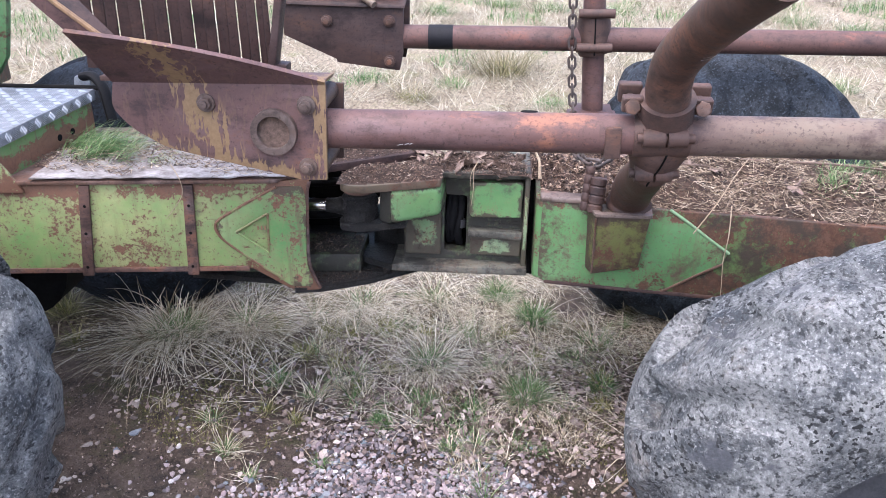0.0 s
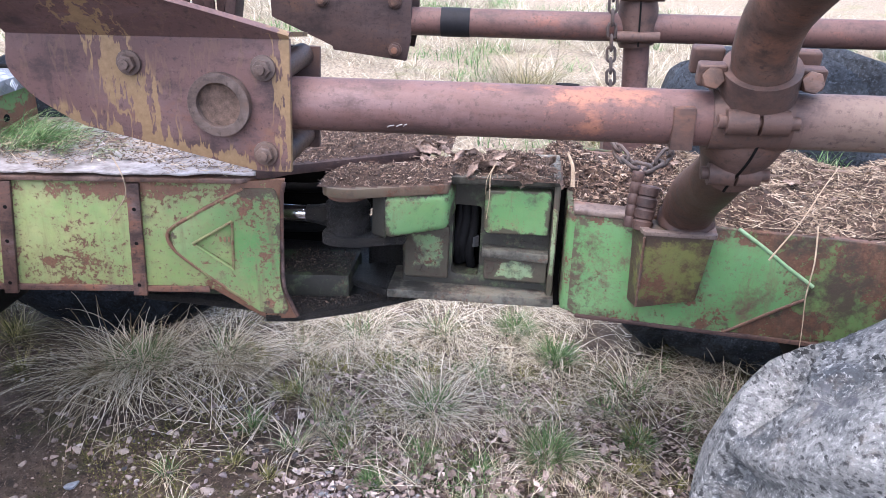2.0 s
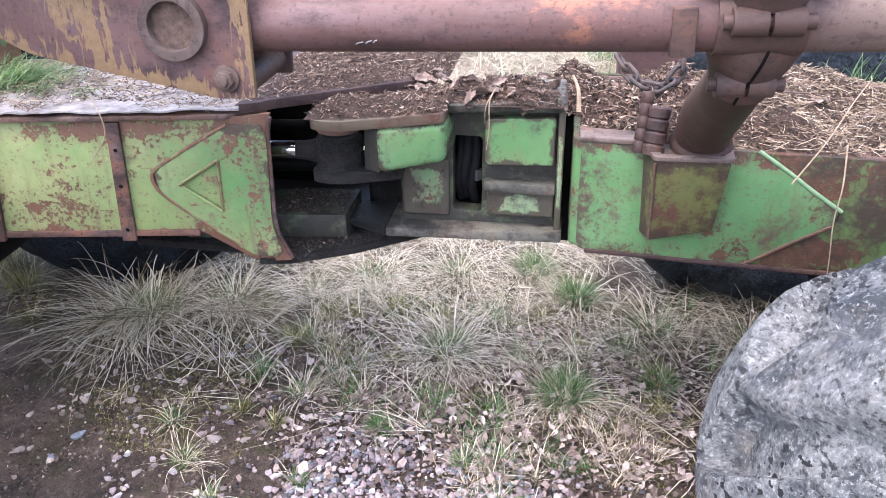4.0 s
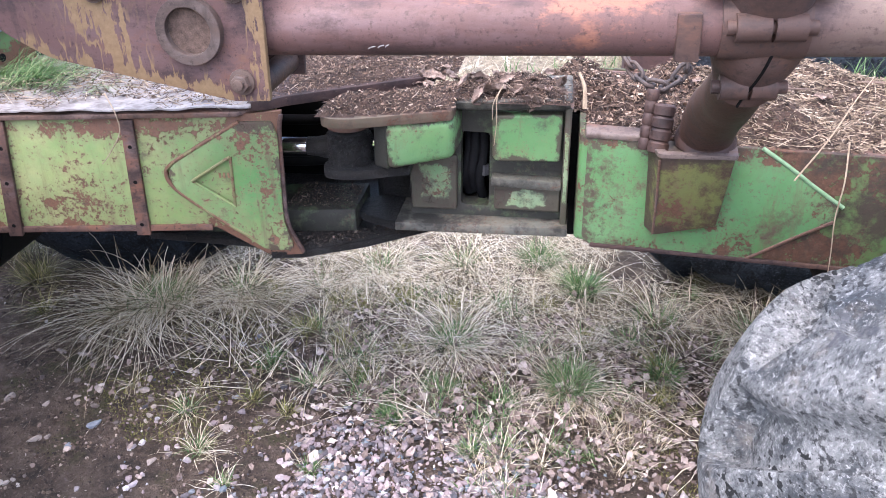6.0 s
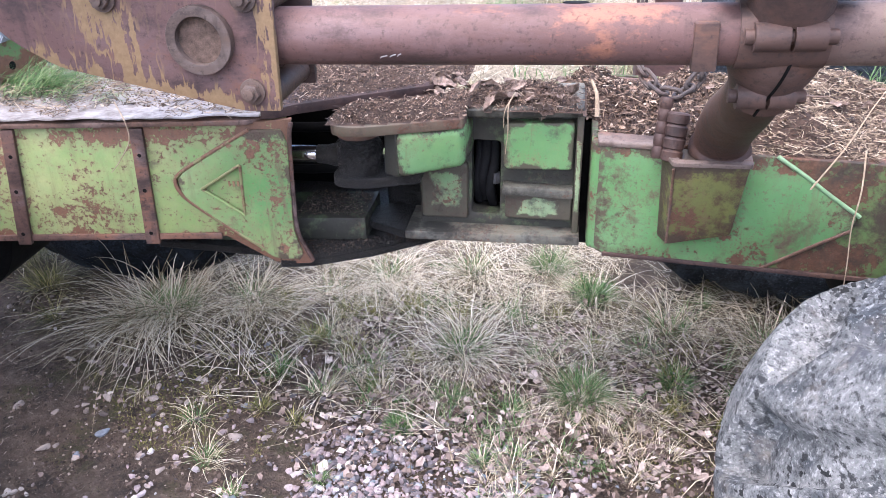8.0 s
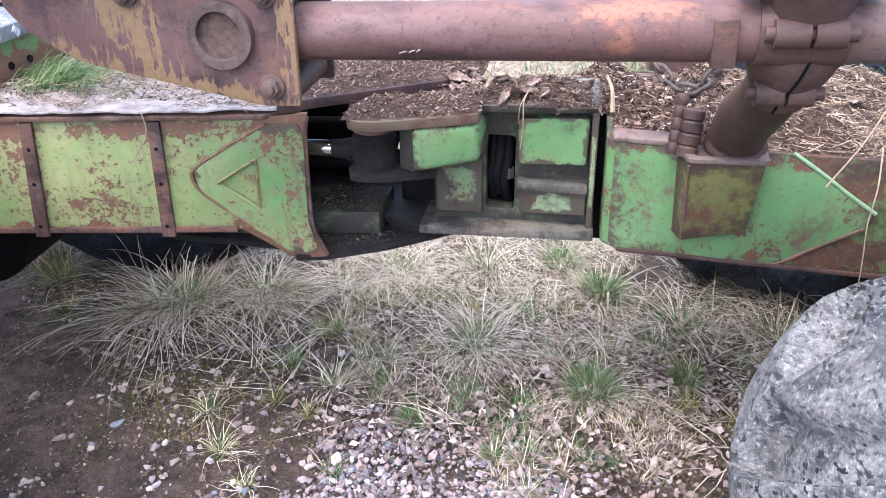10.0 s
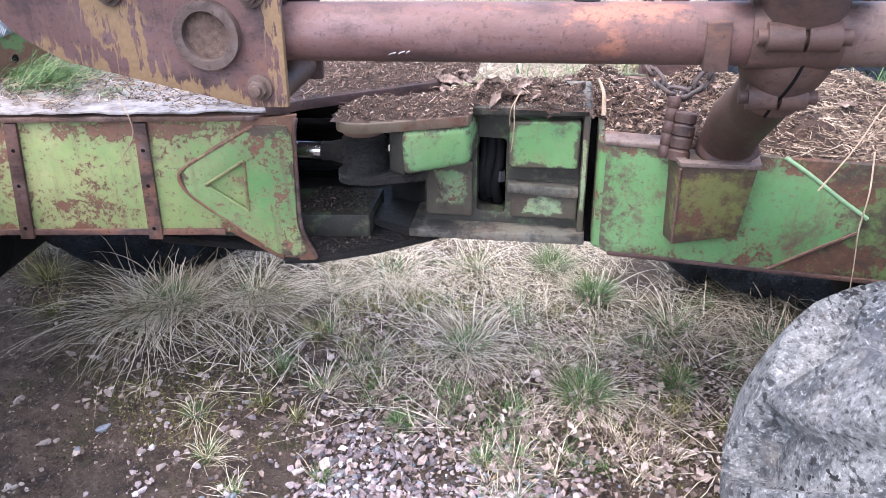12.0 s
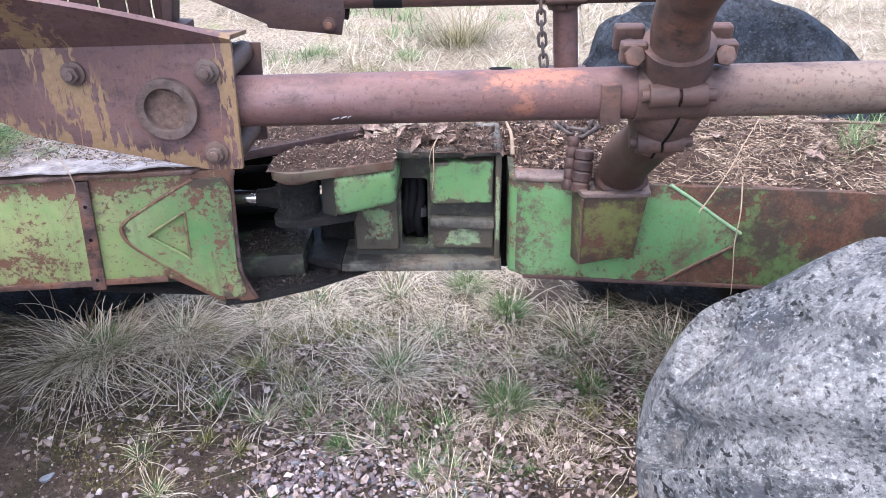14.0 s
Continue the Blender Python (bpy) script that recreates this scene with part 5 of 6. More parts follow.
# ---------------------------------------------------------------- wheels
def wheel(centre, yaw, material, label, seed, group="wheels of the machine", R=0.60, half=0.235, depth=0.042):
    """A worn forestry tyre on its rim; the axle lies across the machine."""
    w = thing("wheel", (centre[0], centre[1], centre[2] - R), label, "wheel", group)
    prof = []
    for k in range(57):
        a = math.pi * (k / 56)
        yy = -math.cos(a)
        s = abs(yy)
        bulge = (1 - s ** 3.4) ** (1 / 2.3) if s < 1 else 0.0
        prof.append((yy * half * (1.0 + 0.10 * math.sin(math.pi * bulge)), R - 0.33 + 0.33 * bulge))
    seg = 320
    M = Matrix.Translation(centre) @ Matrix.Rotation(yaw, 4, "Z")
    verts, faces = [], []
    n = len(prof)
    for i in range(seg):
        th = 2 * math.pi * i / seg
        for (y, r) in prof:
            tread = max(0.0, min(1.0, (r - (R - 0.21)) / 0.10))
            tread = tread * tread * (3 - 2 * tread)
            p0 = Vector((math.cos(th) * r, y, math.sin(th) * r))
            q = p0 * 3 + Vector((seed, seed * 0.7, 0))
            warp = 0.10 * noise.noise(p0 * 5 + Vector((0, 0, seed)))
            ph = (th * 13 / (2 * math.pi) + (abs(y) / half) ** 1.6 * 0.95 + warp + (0.5 if y > 0 else 0)) % 1.0
            lug = max(0.0, min(1.0, (0.5 - abs(ph - 0.5) - 0.16) / 0.075))
            lug = lug * lug * (3 - 2 * lug)
            wear = max(0.28, min(1.0, 0.60 + 1.3 * noise.noise(q)))
            rr = r + tread * (depth * lug * wear - depth * 0.4) + 0.0035 * noise.noise(p0 * 14 + Vector((0, seed, 0))) + 0.014 * noise.noise(q * 0.8)
            verts.append(M @ Vector((math.cos(th) * rr, y + 0.006 * noise.noise(q), math.sin(th) * rr)))
    for i in range(seg):
        for k in range(n - 1):
            a, b = i * n + k, ((i + 1) % seg) * n + k
            faces.append((a, b, b + 1, a + 1))
    base = Vector(w.location)
    me = bpy.data.meshes.new("tyre")
    me.from_pydata([v - base for v in verts], [], faces)
    me.materials.append(material)
    me.polygons.foreach_set("use_smooth", [True] * len(me.polygons))
    bm = bmesh.new()
    bm.from_mesh(me)
    bmesh.ops.recalc_face_normals(bm, faces=bm.faces)
    bm.to_mesh(me)
    bm.free()
    t = new("tyre", me)
    t.parent = w
    bm = bmesh.new()
    rp = [(-half * 0.95, 0.285), (-half * 0.8, 0.27), (-half * 0.3, 0.25), (-half * 0.2, 0.10), (half * 0.2, 0.10), (half * 0.3, 0.25), (half * 0.8, 0.27), (half * 0.95, 0.285)]
    rings = [[bm.verts.new(M @ Vector((math.cos(a) * r, y, math.sin(a) * r))) for a in [2 * math.pi * k / 48 for k in range(48)]] for y, r in rp]
    for p, q in zip(rings, rings[1:]):
        for k in range(48):
            bm.faces.new((p[k], q[k], q[(k + 1) % 48], p[(k + 1) % 48]))
    bm.faces.new(rings[3])
    part("rim", bm, RUBBER_GREY, w)
    return w


NEAR_LABEL = "big worn grey tyre, speckled like granite, lugs nearly smooth"
FAR_LABEL = "big dark weathered tyre with worn lugs on the far side"
wheel((1.155, 1.665, 0.555), radians(-6), TYRE, NEAR_LABEL, 1.0, depth=0.068)
wheel((-1.480, 1.60, 0.640), FA, TYRE, NEAR_LABEL, 4.0)
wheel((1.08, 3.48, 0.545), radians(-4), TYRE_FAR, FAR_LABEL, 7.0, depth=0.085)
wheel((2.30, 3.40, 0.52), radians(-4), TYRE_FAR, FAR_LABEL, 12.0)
# Far front wheel: shade below the front frame is put into its rubber.
wheel((-1.34, 3.28, 0.578), FA, TYRE_SHADED, FAR_LABEL, 9.0, R=0.56)


def axle(name, a, b, label):
    t = thing(name, a, label, "axle")
    part("tube", sweep([a, b], 0.085, 20), BLACK, t)
    m = Vector(a).lerp(Vector(b), 0.5)
    part("housing", sweep([m - Vector((0, 0.2, 0)), m - Vector((0, 0.12, 0)), m + Vector((0, 0.12, 0)), m + Vector((0, 0.2, 0))], [0.09, 0.19, 0.19, 0.09], 24), BLACK, t)
    part("mount", box(m + Vector((-0.12, -0.12, 0.0)), m + Vector((0.12, 0.12, 0.12)), 0.006), BLACK, t)


axle("axle", (-1.48, 1.66, 0.62), (-1.35, 3.40, 0.60), "black axle under the front frame")
axle("axle", (1.155, 1.72, 0.545), (1.08, 3.42, 0.545), "black axle under the rear frame")


# ---------------------------------------------------------------- litter, stones and grass
def stuff(name, verts, faces, material, label, category, kind="stuff", at=None):
    me = bpy.data.meshes.new(name)
    at = Vector(at or (0, 0, 0))
    me.from_pydata([Vector(v) - at for v in verts], [], faces)
    me.materials.append(material)
    ob = new(name, me)
    ob.location = at
    return tagged(ob, label, category, "", kind)


def lump(V, F, c, size, flat, seed):
    """A small angular stone or crumb: a chipped, skewed block."""
    i0 = len(V)
    sx, sy = random.uniform(0.7, 1.25), random.uniform(0.6, 1.0)
    turn = Matrix.Rotation(random.uniform(0, 6.28), 3, "Z") @ Matrix.Rotation(random.uniform(-0.9, 0.9), 3, "X") @ Matrix.Rotation(random.uniform(-0.9, 0.9), 3, "Y")
    top = random.uniform(0.35, 0.9)
    for x, y, z in ((-1, -1, -1), (1, -1, -1), (1, 1, -1), (-1, 1, -1), (-1, -1, 1), (1, -1, 1), (1, 1, 1), (-1, 1, 1)):
        k = top if z > 0 else 1.0
        v = Vector((x * sx * k, y * sy * k, z * flat)) * size * 0.72
        V.append(turn @ Vector([q * random.uniform(0.55, 1.2) for q in v]) + Vector(c))
    for f in ((0, 3, 2, 1), (0, 1, 5, 4), (1, 2, 6, 5), (2, 3, 7, 6), (3, 0, 4, 7)):
        F.append(tuple(i0 + k for k in f))
    F.append((i0 + 4, i0 + 5, i0 + 6))
    F.append((i0 + 4, i0 + 6, i0 + 7))


def blade(V, F, base, heading, length, width, rise, droop, segs=4, curl=0.0):
    """One grass blade: leaves the base at the angle rise (radians) and bends down by droop."""
    h = Vector((math.cos(heading), math.sin(heading), 0))
    s = Vector((-h.y, h.x, 0)) * width * 0.5
    p, a, start = Vector(base), rise, len(V)
    for k in range(segs):
        w = 1.0 - 0.75 * k / segs
        V.append(p - s * w)
        V.append(p + s * w)
        heading += curl / segs
        h = Vector((math.cos(heading), math.sin(heading), 0))
        p = p + (h * math.cos(a) + Vector((0, 0, math.sin(a)))) * (length / segs)
        a -= droop / segs * (0.45 + 1.1 * k / max(1, segs - 1))
        if p.z < ground_z(p.x, p.y) + 0.004 and k:
            p.z = ground_z(p.x, p.y) + 0.004 + 0.004 * ((start // 2) % 3)
            a = max(a, 0.0)
    V.append(p)
    for k in range(segs - 1):
        i = start + 2 * k
        F.append((i, i + 1, i + 3, i + 2))
    i = start + 2 * (segs - 1)
    F.append((i, i + 1, i + 2))


def tuft(x, y, radius, straw, green, length, label, upright=0.0, dry=None, fresh=None):
    """A clump of dry grass: thin blades that rise, arch over and hang to the ground, fresh ones at its heart."""
    z = ground_z(x, y)
    t = thing("grass_tuft", (x, y, z), label, "grass tuft", "grass tufts by the machine")
    far = 1 + 2.5 * max(0, length - 0.52)
    comb = random.uniform(0, 2 * math.pi)
    for name, count, mat in (("straw", int(straw * 1.1), dry or STRAW), ("fresh_grass", green * 4, fresh or GRASS)):
        if not count:
            continue
        V, F = [], []
        for k in range(count):
            a = random.uniform(0, 2 * math.pi)
            if name == "straw":
                r = radius * 0.50 * random.random() ** 0.75
                lie = random.random() < 0.45
                head = a + random.gauss(0, 0.55) if not lie else comb + random.gauss(0, 0.8)
                rise = random.uniform(0.02, 0.35) if lie else random.triangular(0.10, 1.25, 0.45 + 0.7 * upright)
                ln = length * random.triangular(0.25, 1.3, 0.7)
                droop = rise * (1.15 - 0.6 * upright) + random.uniform(0.25, 1.2) * (1 - 0.55 * upright)
                w = random.uniform(0.0014, (0.0040 if length > 0.16 else 0.0028) + 0.0040 * max(0, min(length, 0.5) - 0.2)) * far
            else:
                r = radius * 0.36 * random.random() ** 0.7
                head = a + random.gauss(0, 0.7)
                rise = random.uniform(0.35, 1.40)
                ln = min(length * 0.5, 0.105 + 0.3 * max(0, length - 0.48)) * random.uniform(0.45, 1.15)
                droop = random.uniform(0.3, 1.6)
                w = random.uniform(0.0018, 0.0034) * far
            blade(V, F, (x + r * math.cos(a), y + r * math.sin(a), z + random.uniform(0, 0.010)), head, ln, w, rise, droop, 7, random.gauss(0, 0.65))
        me = bpy.data.meshes.new(name)
        me.from_pydata([v - Vector((x, y, z)) for v in V], [], F)
        me.materials.append(mat)
        ob = tagged(new(name, me), kind="stuff")
        ob.parent = t
    return t


random.seed(11)
DRY = "dry straw grass tuft with a few green blades"
FRESH = "small fresh green grass tuft among straw"
for x, y, r, s, g, ln, lab in (
        (-0.22, 3.0, 0.18, 80, 6, 0.24, DRY), (0.20, 2.84, 0.16, 80, 10, 0.22, DRY), (0.05, 3.14, 0.2, 100, 8, 0.26, DRY), (-0.30, 2.52, 0.10, 34, 4, 0.16, DRY), (0.12, 2.56, 0.10, 40, 14, 0.17, DRY),
        (-1.12, 2.93, 0.26, 480, 90, 0.48, DRY), (-1.22, 2.84, 0.14, 130, 10, 0.40, DRY), (-0.86, 3.05, 0.20, 300, 20, 0.38, DRY),
        (-0.06, 2.86, 0.18, 330, 60, 0.30, DRY), (0.33, 2.68, 0.15, 190, 130, 0.25, DRY), (0.36, 3.26, 0.15, 150, 110, 0.24, DRY), (0.20, 3.46, 0.16, 150, 110, 0.24, DRY),
        (-0.40, 3.28, 0.18, 260, 30, 0.34, DRY), (-0.10, 3.38, 0.16, 220, 20, 0.30, DRY), (-0.60, 3.15, 0.15, 200, 10, 0.28, DRY), (0.62, 3.10, 0.2, 120, 20, 0.28, DRY),
        (0.95, 3.05, 0.22, 180, 30, 0.30, DRY), (1.25, 3.1, 0.2, 160, 40, 0.30, DRY), (0.62, 2.79, 0.12, 50, 60, 0.15, DRY), (-0.46, 2.58, 0.10, 110, 10, 0.17, DRY),
        (-0.69, 2.24, 0.085, 70, 14, 0.12, DRY), (-0.79, 2.40, 0.085, 60, 12, 0.12, DRY), (-0.07, 2.62, 0.10, 60, 40, 0.15, FRESH), (-0.19, 2.46, 0.085, 26, 90, 0.11, FRESH),
        (0.05, 2.36, 0.06, 14, 40, 0.09, FRESH), (-0.34, 2.75, 0.09, 70, 14, 0.15, DRY), (0.13, 3.02, 0.14, 70, 10, 0.22, DRY), (0.52, 2.95, 0.12, 50, 30, 0.18, DRY),
        (0.82, 2.72, 0.12, 40, 34, 0.15, DRY), (-0.52, 2.88, 0.12, 70, 8, 0.2, DRY), (-0.36, 2.22, 0.06, 20, 16, 0.09, FRESH), (-0.62, 2.66, 0.10, 50, 30, 0.14, DRY), (-0.57, 2.13, 0.06, 36, 8, 0.10, DRY)):
    tuft(x, y, r, s, g, ln, lab)
for x, y, r, s, g, ln in ((-0.572, 2.857, 0.11, 26, 34, 0.16), (-0.413, 2.801, 0.10, 20, 40, 0.14), (-0.407, 3.022, 0.09, 20, 26, 0.13), (-0.718, 3.031, 0.10, 40, 24, 0.18),
                         (0.612, 2.822, 0.12, 30, 40, 0.15), (-0.30, 2.66, 0.08, 24, 26, 0.12), (-1.01, 2.486, 0.06, 26, 4, 0.08), (-0.79, 2.508, 0.06, 24, 4, 0.09), (0.36, 2.93, 0.09, 20, 26, 0.13),
                         (-0.28, 3.10, 0.12, 16, 46, 0.15), (-0.10, 3.06, 0.10, 12, 36, 0.13), (-0.50, 3.02, 0.12, 16, 44, 0.15), (0.24, 3.12, 0.10, 14, 30, 0.13), (-0.22, 2.80, 0.08, 14, 30, 0.12),
                         (-0.62, 2.48, 0.08, 20, 26, 0.10), (-0.50, 2.44, 0.07, 24, 18, 0.10), (0.60, 2.66, 0.09, 14, 36, 0.12), (0.72, 2.60, 0.08, 12, 26, 0.11)):
    tuft(x, y, r, s, g, ln, "low olive-green grass tuft with bleached tips", 0.2, STRAW_PALE, OLIVE_GRASS)


for x, y, r, s, g, ln in ((-1.66, 3.02, 0.16, 150, 50, 0.34), (-1.86, 3.20, 0.18, 150, 40, 0.34), (-1.50, 2.82, 0.10, 60, 14, 0.20), (0.98, 2.80, 0.12, 90, 60, 0.24)):
    tuft(x, y, r, s, g, ln, "brown and green rush tuft in the shade of a wheel", 0.3, RUSH, OLIVE_GRASS)


def litter_straw():
    """Dead blades lying in a loose mat, combed by wind and wheels, thick in places and thin in others."""
    V, F = [], []
    for _ in range(22000):
        x, y = random.uniform(-2.0, 2.0), 2.35 + 2.0 * random.random() ** 1.05
        cover = 0.9 * noise.noise((x * 2.6, y * 2.6, 7)) + 0.9 * noise.noise((x * 7, y * 7, 2)) + 0.95 * (y - 3.0) - (0.34 if y < 2.95 else 0.12)
        if x < -0.45:
            cover -= 0.25 * max(0, 3.0 - y)
        if x < -1.35:
            cover -= 0.9
        if cover < random.uniform(-0.35, 0.35):
            continue
        flow = 2.6 * noise.noise((x * 1.3, y * 1.3, 40)) + 3.0
        blade(V, F, (x, y, ground_z(x, y) + random.uniform(0.0, 0.035) * min(1, max(0.2, cover))), flow + random.gauss(0, 1.1), random.triangular(0.03, 0.30, 0.09), random.uniform(0.0014, 0.0040), random.uniform(-0.2, 0.5), random.uniform(-0.2, 1.0), 3, random.gauss(0, 0.5))
    PV, PF = [], []
    for _ in range(13500):
        x, y = random.uniform(-2.0, 2.0), 2.40 + 1.9 * random.random()
        cover = 1.5 * noise.noise((x * 3.6, y * 3.6, 21)) - 0.10 + 0.3 * (y - 3.05) - (0.25 if x < -0.65 else 0) - (0.8 if x < -1.35 else 0) + (0.12 if -0.65 < x < 0.4 and 2.5 < y < 3.05 else 0) - 0.5 * max(0, 2.7 - y)
        if cover < random.uniform(-0.3, 0.4):
            continue
        blade(PV, PF, (x, y, ground_z(x, y) + random.uniform(0.005, 0.04)), 2.6 * noise.noise((x * 1.3, y * 1.3, 40)) + 3.0 + random.gauss(0, 0.9), random.uniform(0.08, 0.30), random.uniform(0.0014, 0.0038), random.uniform(-0.2, 0.4), random.uniform(-0.1, 0.9), 3, random.gauss(0, 0.5))
    stuff("bleached_straw", PV, PF, STRAW_PALE, "bleached dry straw lying on the mat", "straw")
    stuff("straw_litter", V, F, STRAW, "matted dry straw lying on the ground", "straw")
    V, F = [], []
    for _ in range(30000):
        x, y = random.uniform(-1.9, 1.2), random.uniform(1.5, 3.1)
        if noise.noise((x * 6, y * 6, 77)) < random.uniform(-0.6, 0.3):
            continue
        s = 0.0015 + 0.0065 * random.random() ** 2.5
        lump(V, F, (x, y, ground_z(x, y) + s * 0.3), s, 0.8, 0)
    stuff("soil_crumbs", V, F, CRUMBS, "dark brown crumbs of soil and bark", "soil")


litter_straw()


def soil_litter():
    """Short scraps of straw, needles and bark trodden into the bare soil."""
    V, F = [], []
    for _ in range(26000):
        x, y = random.uniform(-1.7, 1.1), random.uniform(1.9, 3.05)
        if noise.noise((x * 5, y * 5, 91)) + 0.5 * noise.noise((x * 14, y * 14, 5)) < random.uniform(-0.55, 0.35):
            continue
        blade(V, F, (x, y, ground_z(x, y) + random.uniform(0.001, 0.008)), random.uniform(0, 6.28), random.uniform(0.005, 0.020), random.uniform(0.0012, 0.0034), random.uniform(-0.1, 0.6), random.uniform(0, 0.8), 2, random.gauss(0, 0.4))
    stuff("soil_litter", V, F, CRUMBS, "short scraps of straw and needles on the soil", "litter")


soil_litter()


def meadow():
    """The field behind: pale dead grass, with green clumps."""
    V, F, GV, GF = [], [], [], []
    for _ in range(64000):
        d = random.random() ** 0.62
        y = 3.7 + 10.5 * d
        x = random.uniform(-1, 1) * (1.2 + 0.60 * y)
        n = noise.noise((x * 0.9, y * 0.9, 2.0)) + 0.5 * noise.noise((x * 2.6, y * 2.6, 9.0))
        g = noise.noise((x * 1.25, y * 1.25, 31.0))
        sc = 0.8 + 0.09 * y
        z = ground_z(x, y)
        if g > 0.24 and random.random() < 0.85:
            blade(GV, GF, (x, y, z), random.uniform(0, 6.28), random.uniform(0.06, 0.14) * sc, 0.005 * sc, random.uniform(0.4, 1.4), random.uniform(0.5, 1.6), 3)
        elif n > -0.15:
            blade(V, F, (x, y, z), random.uniform(0, 6.28), random.uniform(0.10, 0.28) * sc, 0.0042 * sc, random.uniform(0.0, 0.8), random.uniform(0.4, 1.6), 3)
    stuff("meadow_grass", V, F, MEADOW, "pale dead grass of the field", "grass")
    stuff("meadow_green_grass", GV, GF, GRASS, "fresh green clumps in the field", "grass")


meadow()
for x, y, r, s, g, ln in ((0.15, 7.9, 0.55, 420, 90, 0.75), (0.75, 6.4, 0.35, 200, 90, 0.5), (-0.6, 6.8, 0.35, 140, 60, 0.42)):
    tuft(x, y, r, s, g, ln, "upright clump of dry rushes in the field", 0.8, RUSH, OLIVE_GRASS)
for x, y in ((-0.76, 10.98), (0.07, 11.94), (0.74, 11.75), (1.68, 11.80), (4.06, 11.62), (4.62, 11.15), (-0.30, 7.33), (0.57, 6.87), (-1.03, 7.34), (3.35, 8.01)):
    tuft(x, y, 0.06 * y, 60, 110, 0.07 * y, "fresh green grass tuft in the pale field", 0.3)


def gravel():
    V, F = [], []
    for _ in range(32000):
        x, y = random.uniform(-0.95, 0.85), random.uniform(1.5, 2.80)
        patch = 0.22 * noise.noise((x * 3.2, y * 3.2, 1.0)) + 0.16 * noise.noise((x * 9, y * 9, 1.0)) + 0.10 * noise.noise((x * 22, y * 22, 1.0))
        inside = 2.44 - y - (1.3 if x < 0 else 0.62) * max(0, abs(x + 0.08) - 0.26) + patch
        if random.random() > min(0.90, max(0.030, 0.24 + 2.6 * inside)):
            continue
        s = 0.0035 + 0.0100 * random.random() ** 1.7
        stone(V, F, (x, y, ground_z(x, y) + s * 0.30 + random.uniform(0, 0.008)), s, 0.75)
    stuff("gravel", V, F, GRAVEL, "pinkish grey crushed gravel patch", "gravel")
    V, F = [], []
    for _ in range(7500):
        x, y = random.uniform(-2.0, 1.2), random.uniform(1.3, 3.0)
        if noise.noise((x * 2.5, y * 2.5, 4)) + 0.7 * noise.noise((x * 8, y * 8, 14)) < 0.10 + 0.25 * (y - 2.3):
            continue
        s = 0.002 + 0.0120 * random.random() ** 3.5
        stone(V, F, (x, y, ground_z(x, y) + s * 0.3), s, 0.7)
    stuff("grit", V, F, PEBBLE, "small pale stones scattered on the soil", "grit")


gravel()


def pebble(x, y, size, material, label, flat=0.6):
    bm = bmesh.new()
    bmesh.ops.create_icosphere(bm, subdivisions=3, radius=1.0)
    sd = random.uniform(0, 50)
    z = ground_z(x, y)
    a = random.uniform(0, 3.1)
    cuts = [(Vector((random.gauss(0, 1), random.gauss(0, 1), random.gauss(0, 0.8))).normalized(), random.uniform(0.35, 0.75)) for _ in range(8)]
    for v in bm.verts:
        d = v.co.normalized()
        reach = min([1.1] + [h / max(0.05, d.dot(n)) for n, h in cuts if d.dot(n) > 0.05])
        k = size * reach * (1 + 0.10 * noise.noise(d * 3 + Vector((sd, 0, 0))))
        p = Vector((d.x * k * 1.25, d.y * k * 0.9, d.z * k * flat))
        v.co = Matrix.Rotation(a, 3, "Z") @ p + Vector((x, y, z + size * flat * 0.35))
    solid("pebble", bm, material, (x, y, z), label, "stone", "loose stones", "", False)


for x, y, s, m in ((0.537, 2.402, 0.024, 0), (0.521, 2.561, 0.030, 0), (0.709, 3.234, 0.022, 0), (-1.055, 2.20, 0.016, 1), (-1.027, 2.298, 0.020, 1), (-1.16, 2.207, 0.017, 0), (-1.13, 2.225, 0.012, 0),
                   (-1.335, 2.363, 0.018, 0), (-0.653, 2.345, 0.022, 0), (-0.564, 2.359, 0.018, 0), (-1.09, 2.44, 0.018, 0), (-1.14, 2.40, 0.014, 0), (-1.21, 2.35, 0.012, 0), (-0.96, 2.46, 0.018, 0),
                   (-0.89, 2.36, 0.014, 0), (-1.31, 2.60, 0.02, 0), (-1.24, 2.60, 0.016, 0), (-0.80, 2.18, 0.016, 0), (0.60, 2.30, 0.016, 0), (0.66, 2.48, 0.016, 0), (0.47, 2.28, 0.014, 0), (0.69, 2.37, 0.02, 0),
                   (-0.47, 2.46, 0.022, 0), (-0.30, 2.50, 0.018, 0), (-0.40, 2.33, 0.024, 0), (0.30, 2.42, 0.02, 0), (0.42, 2.60, 0.018, 0)):
    pebble(x, y, s * 0.95, PEBBLE_BLUE if m else PEBBLE, "blue-grey pebble on bare soil" if m else "pale pebble on bare soil")


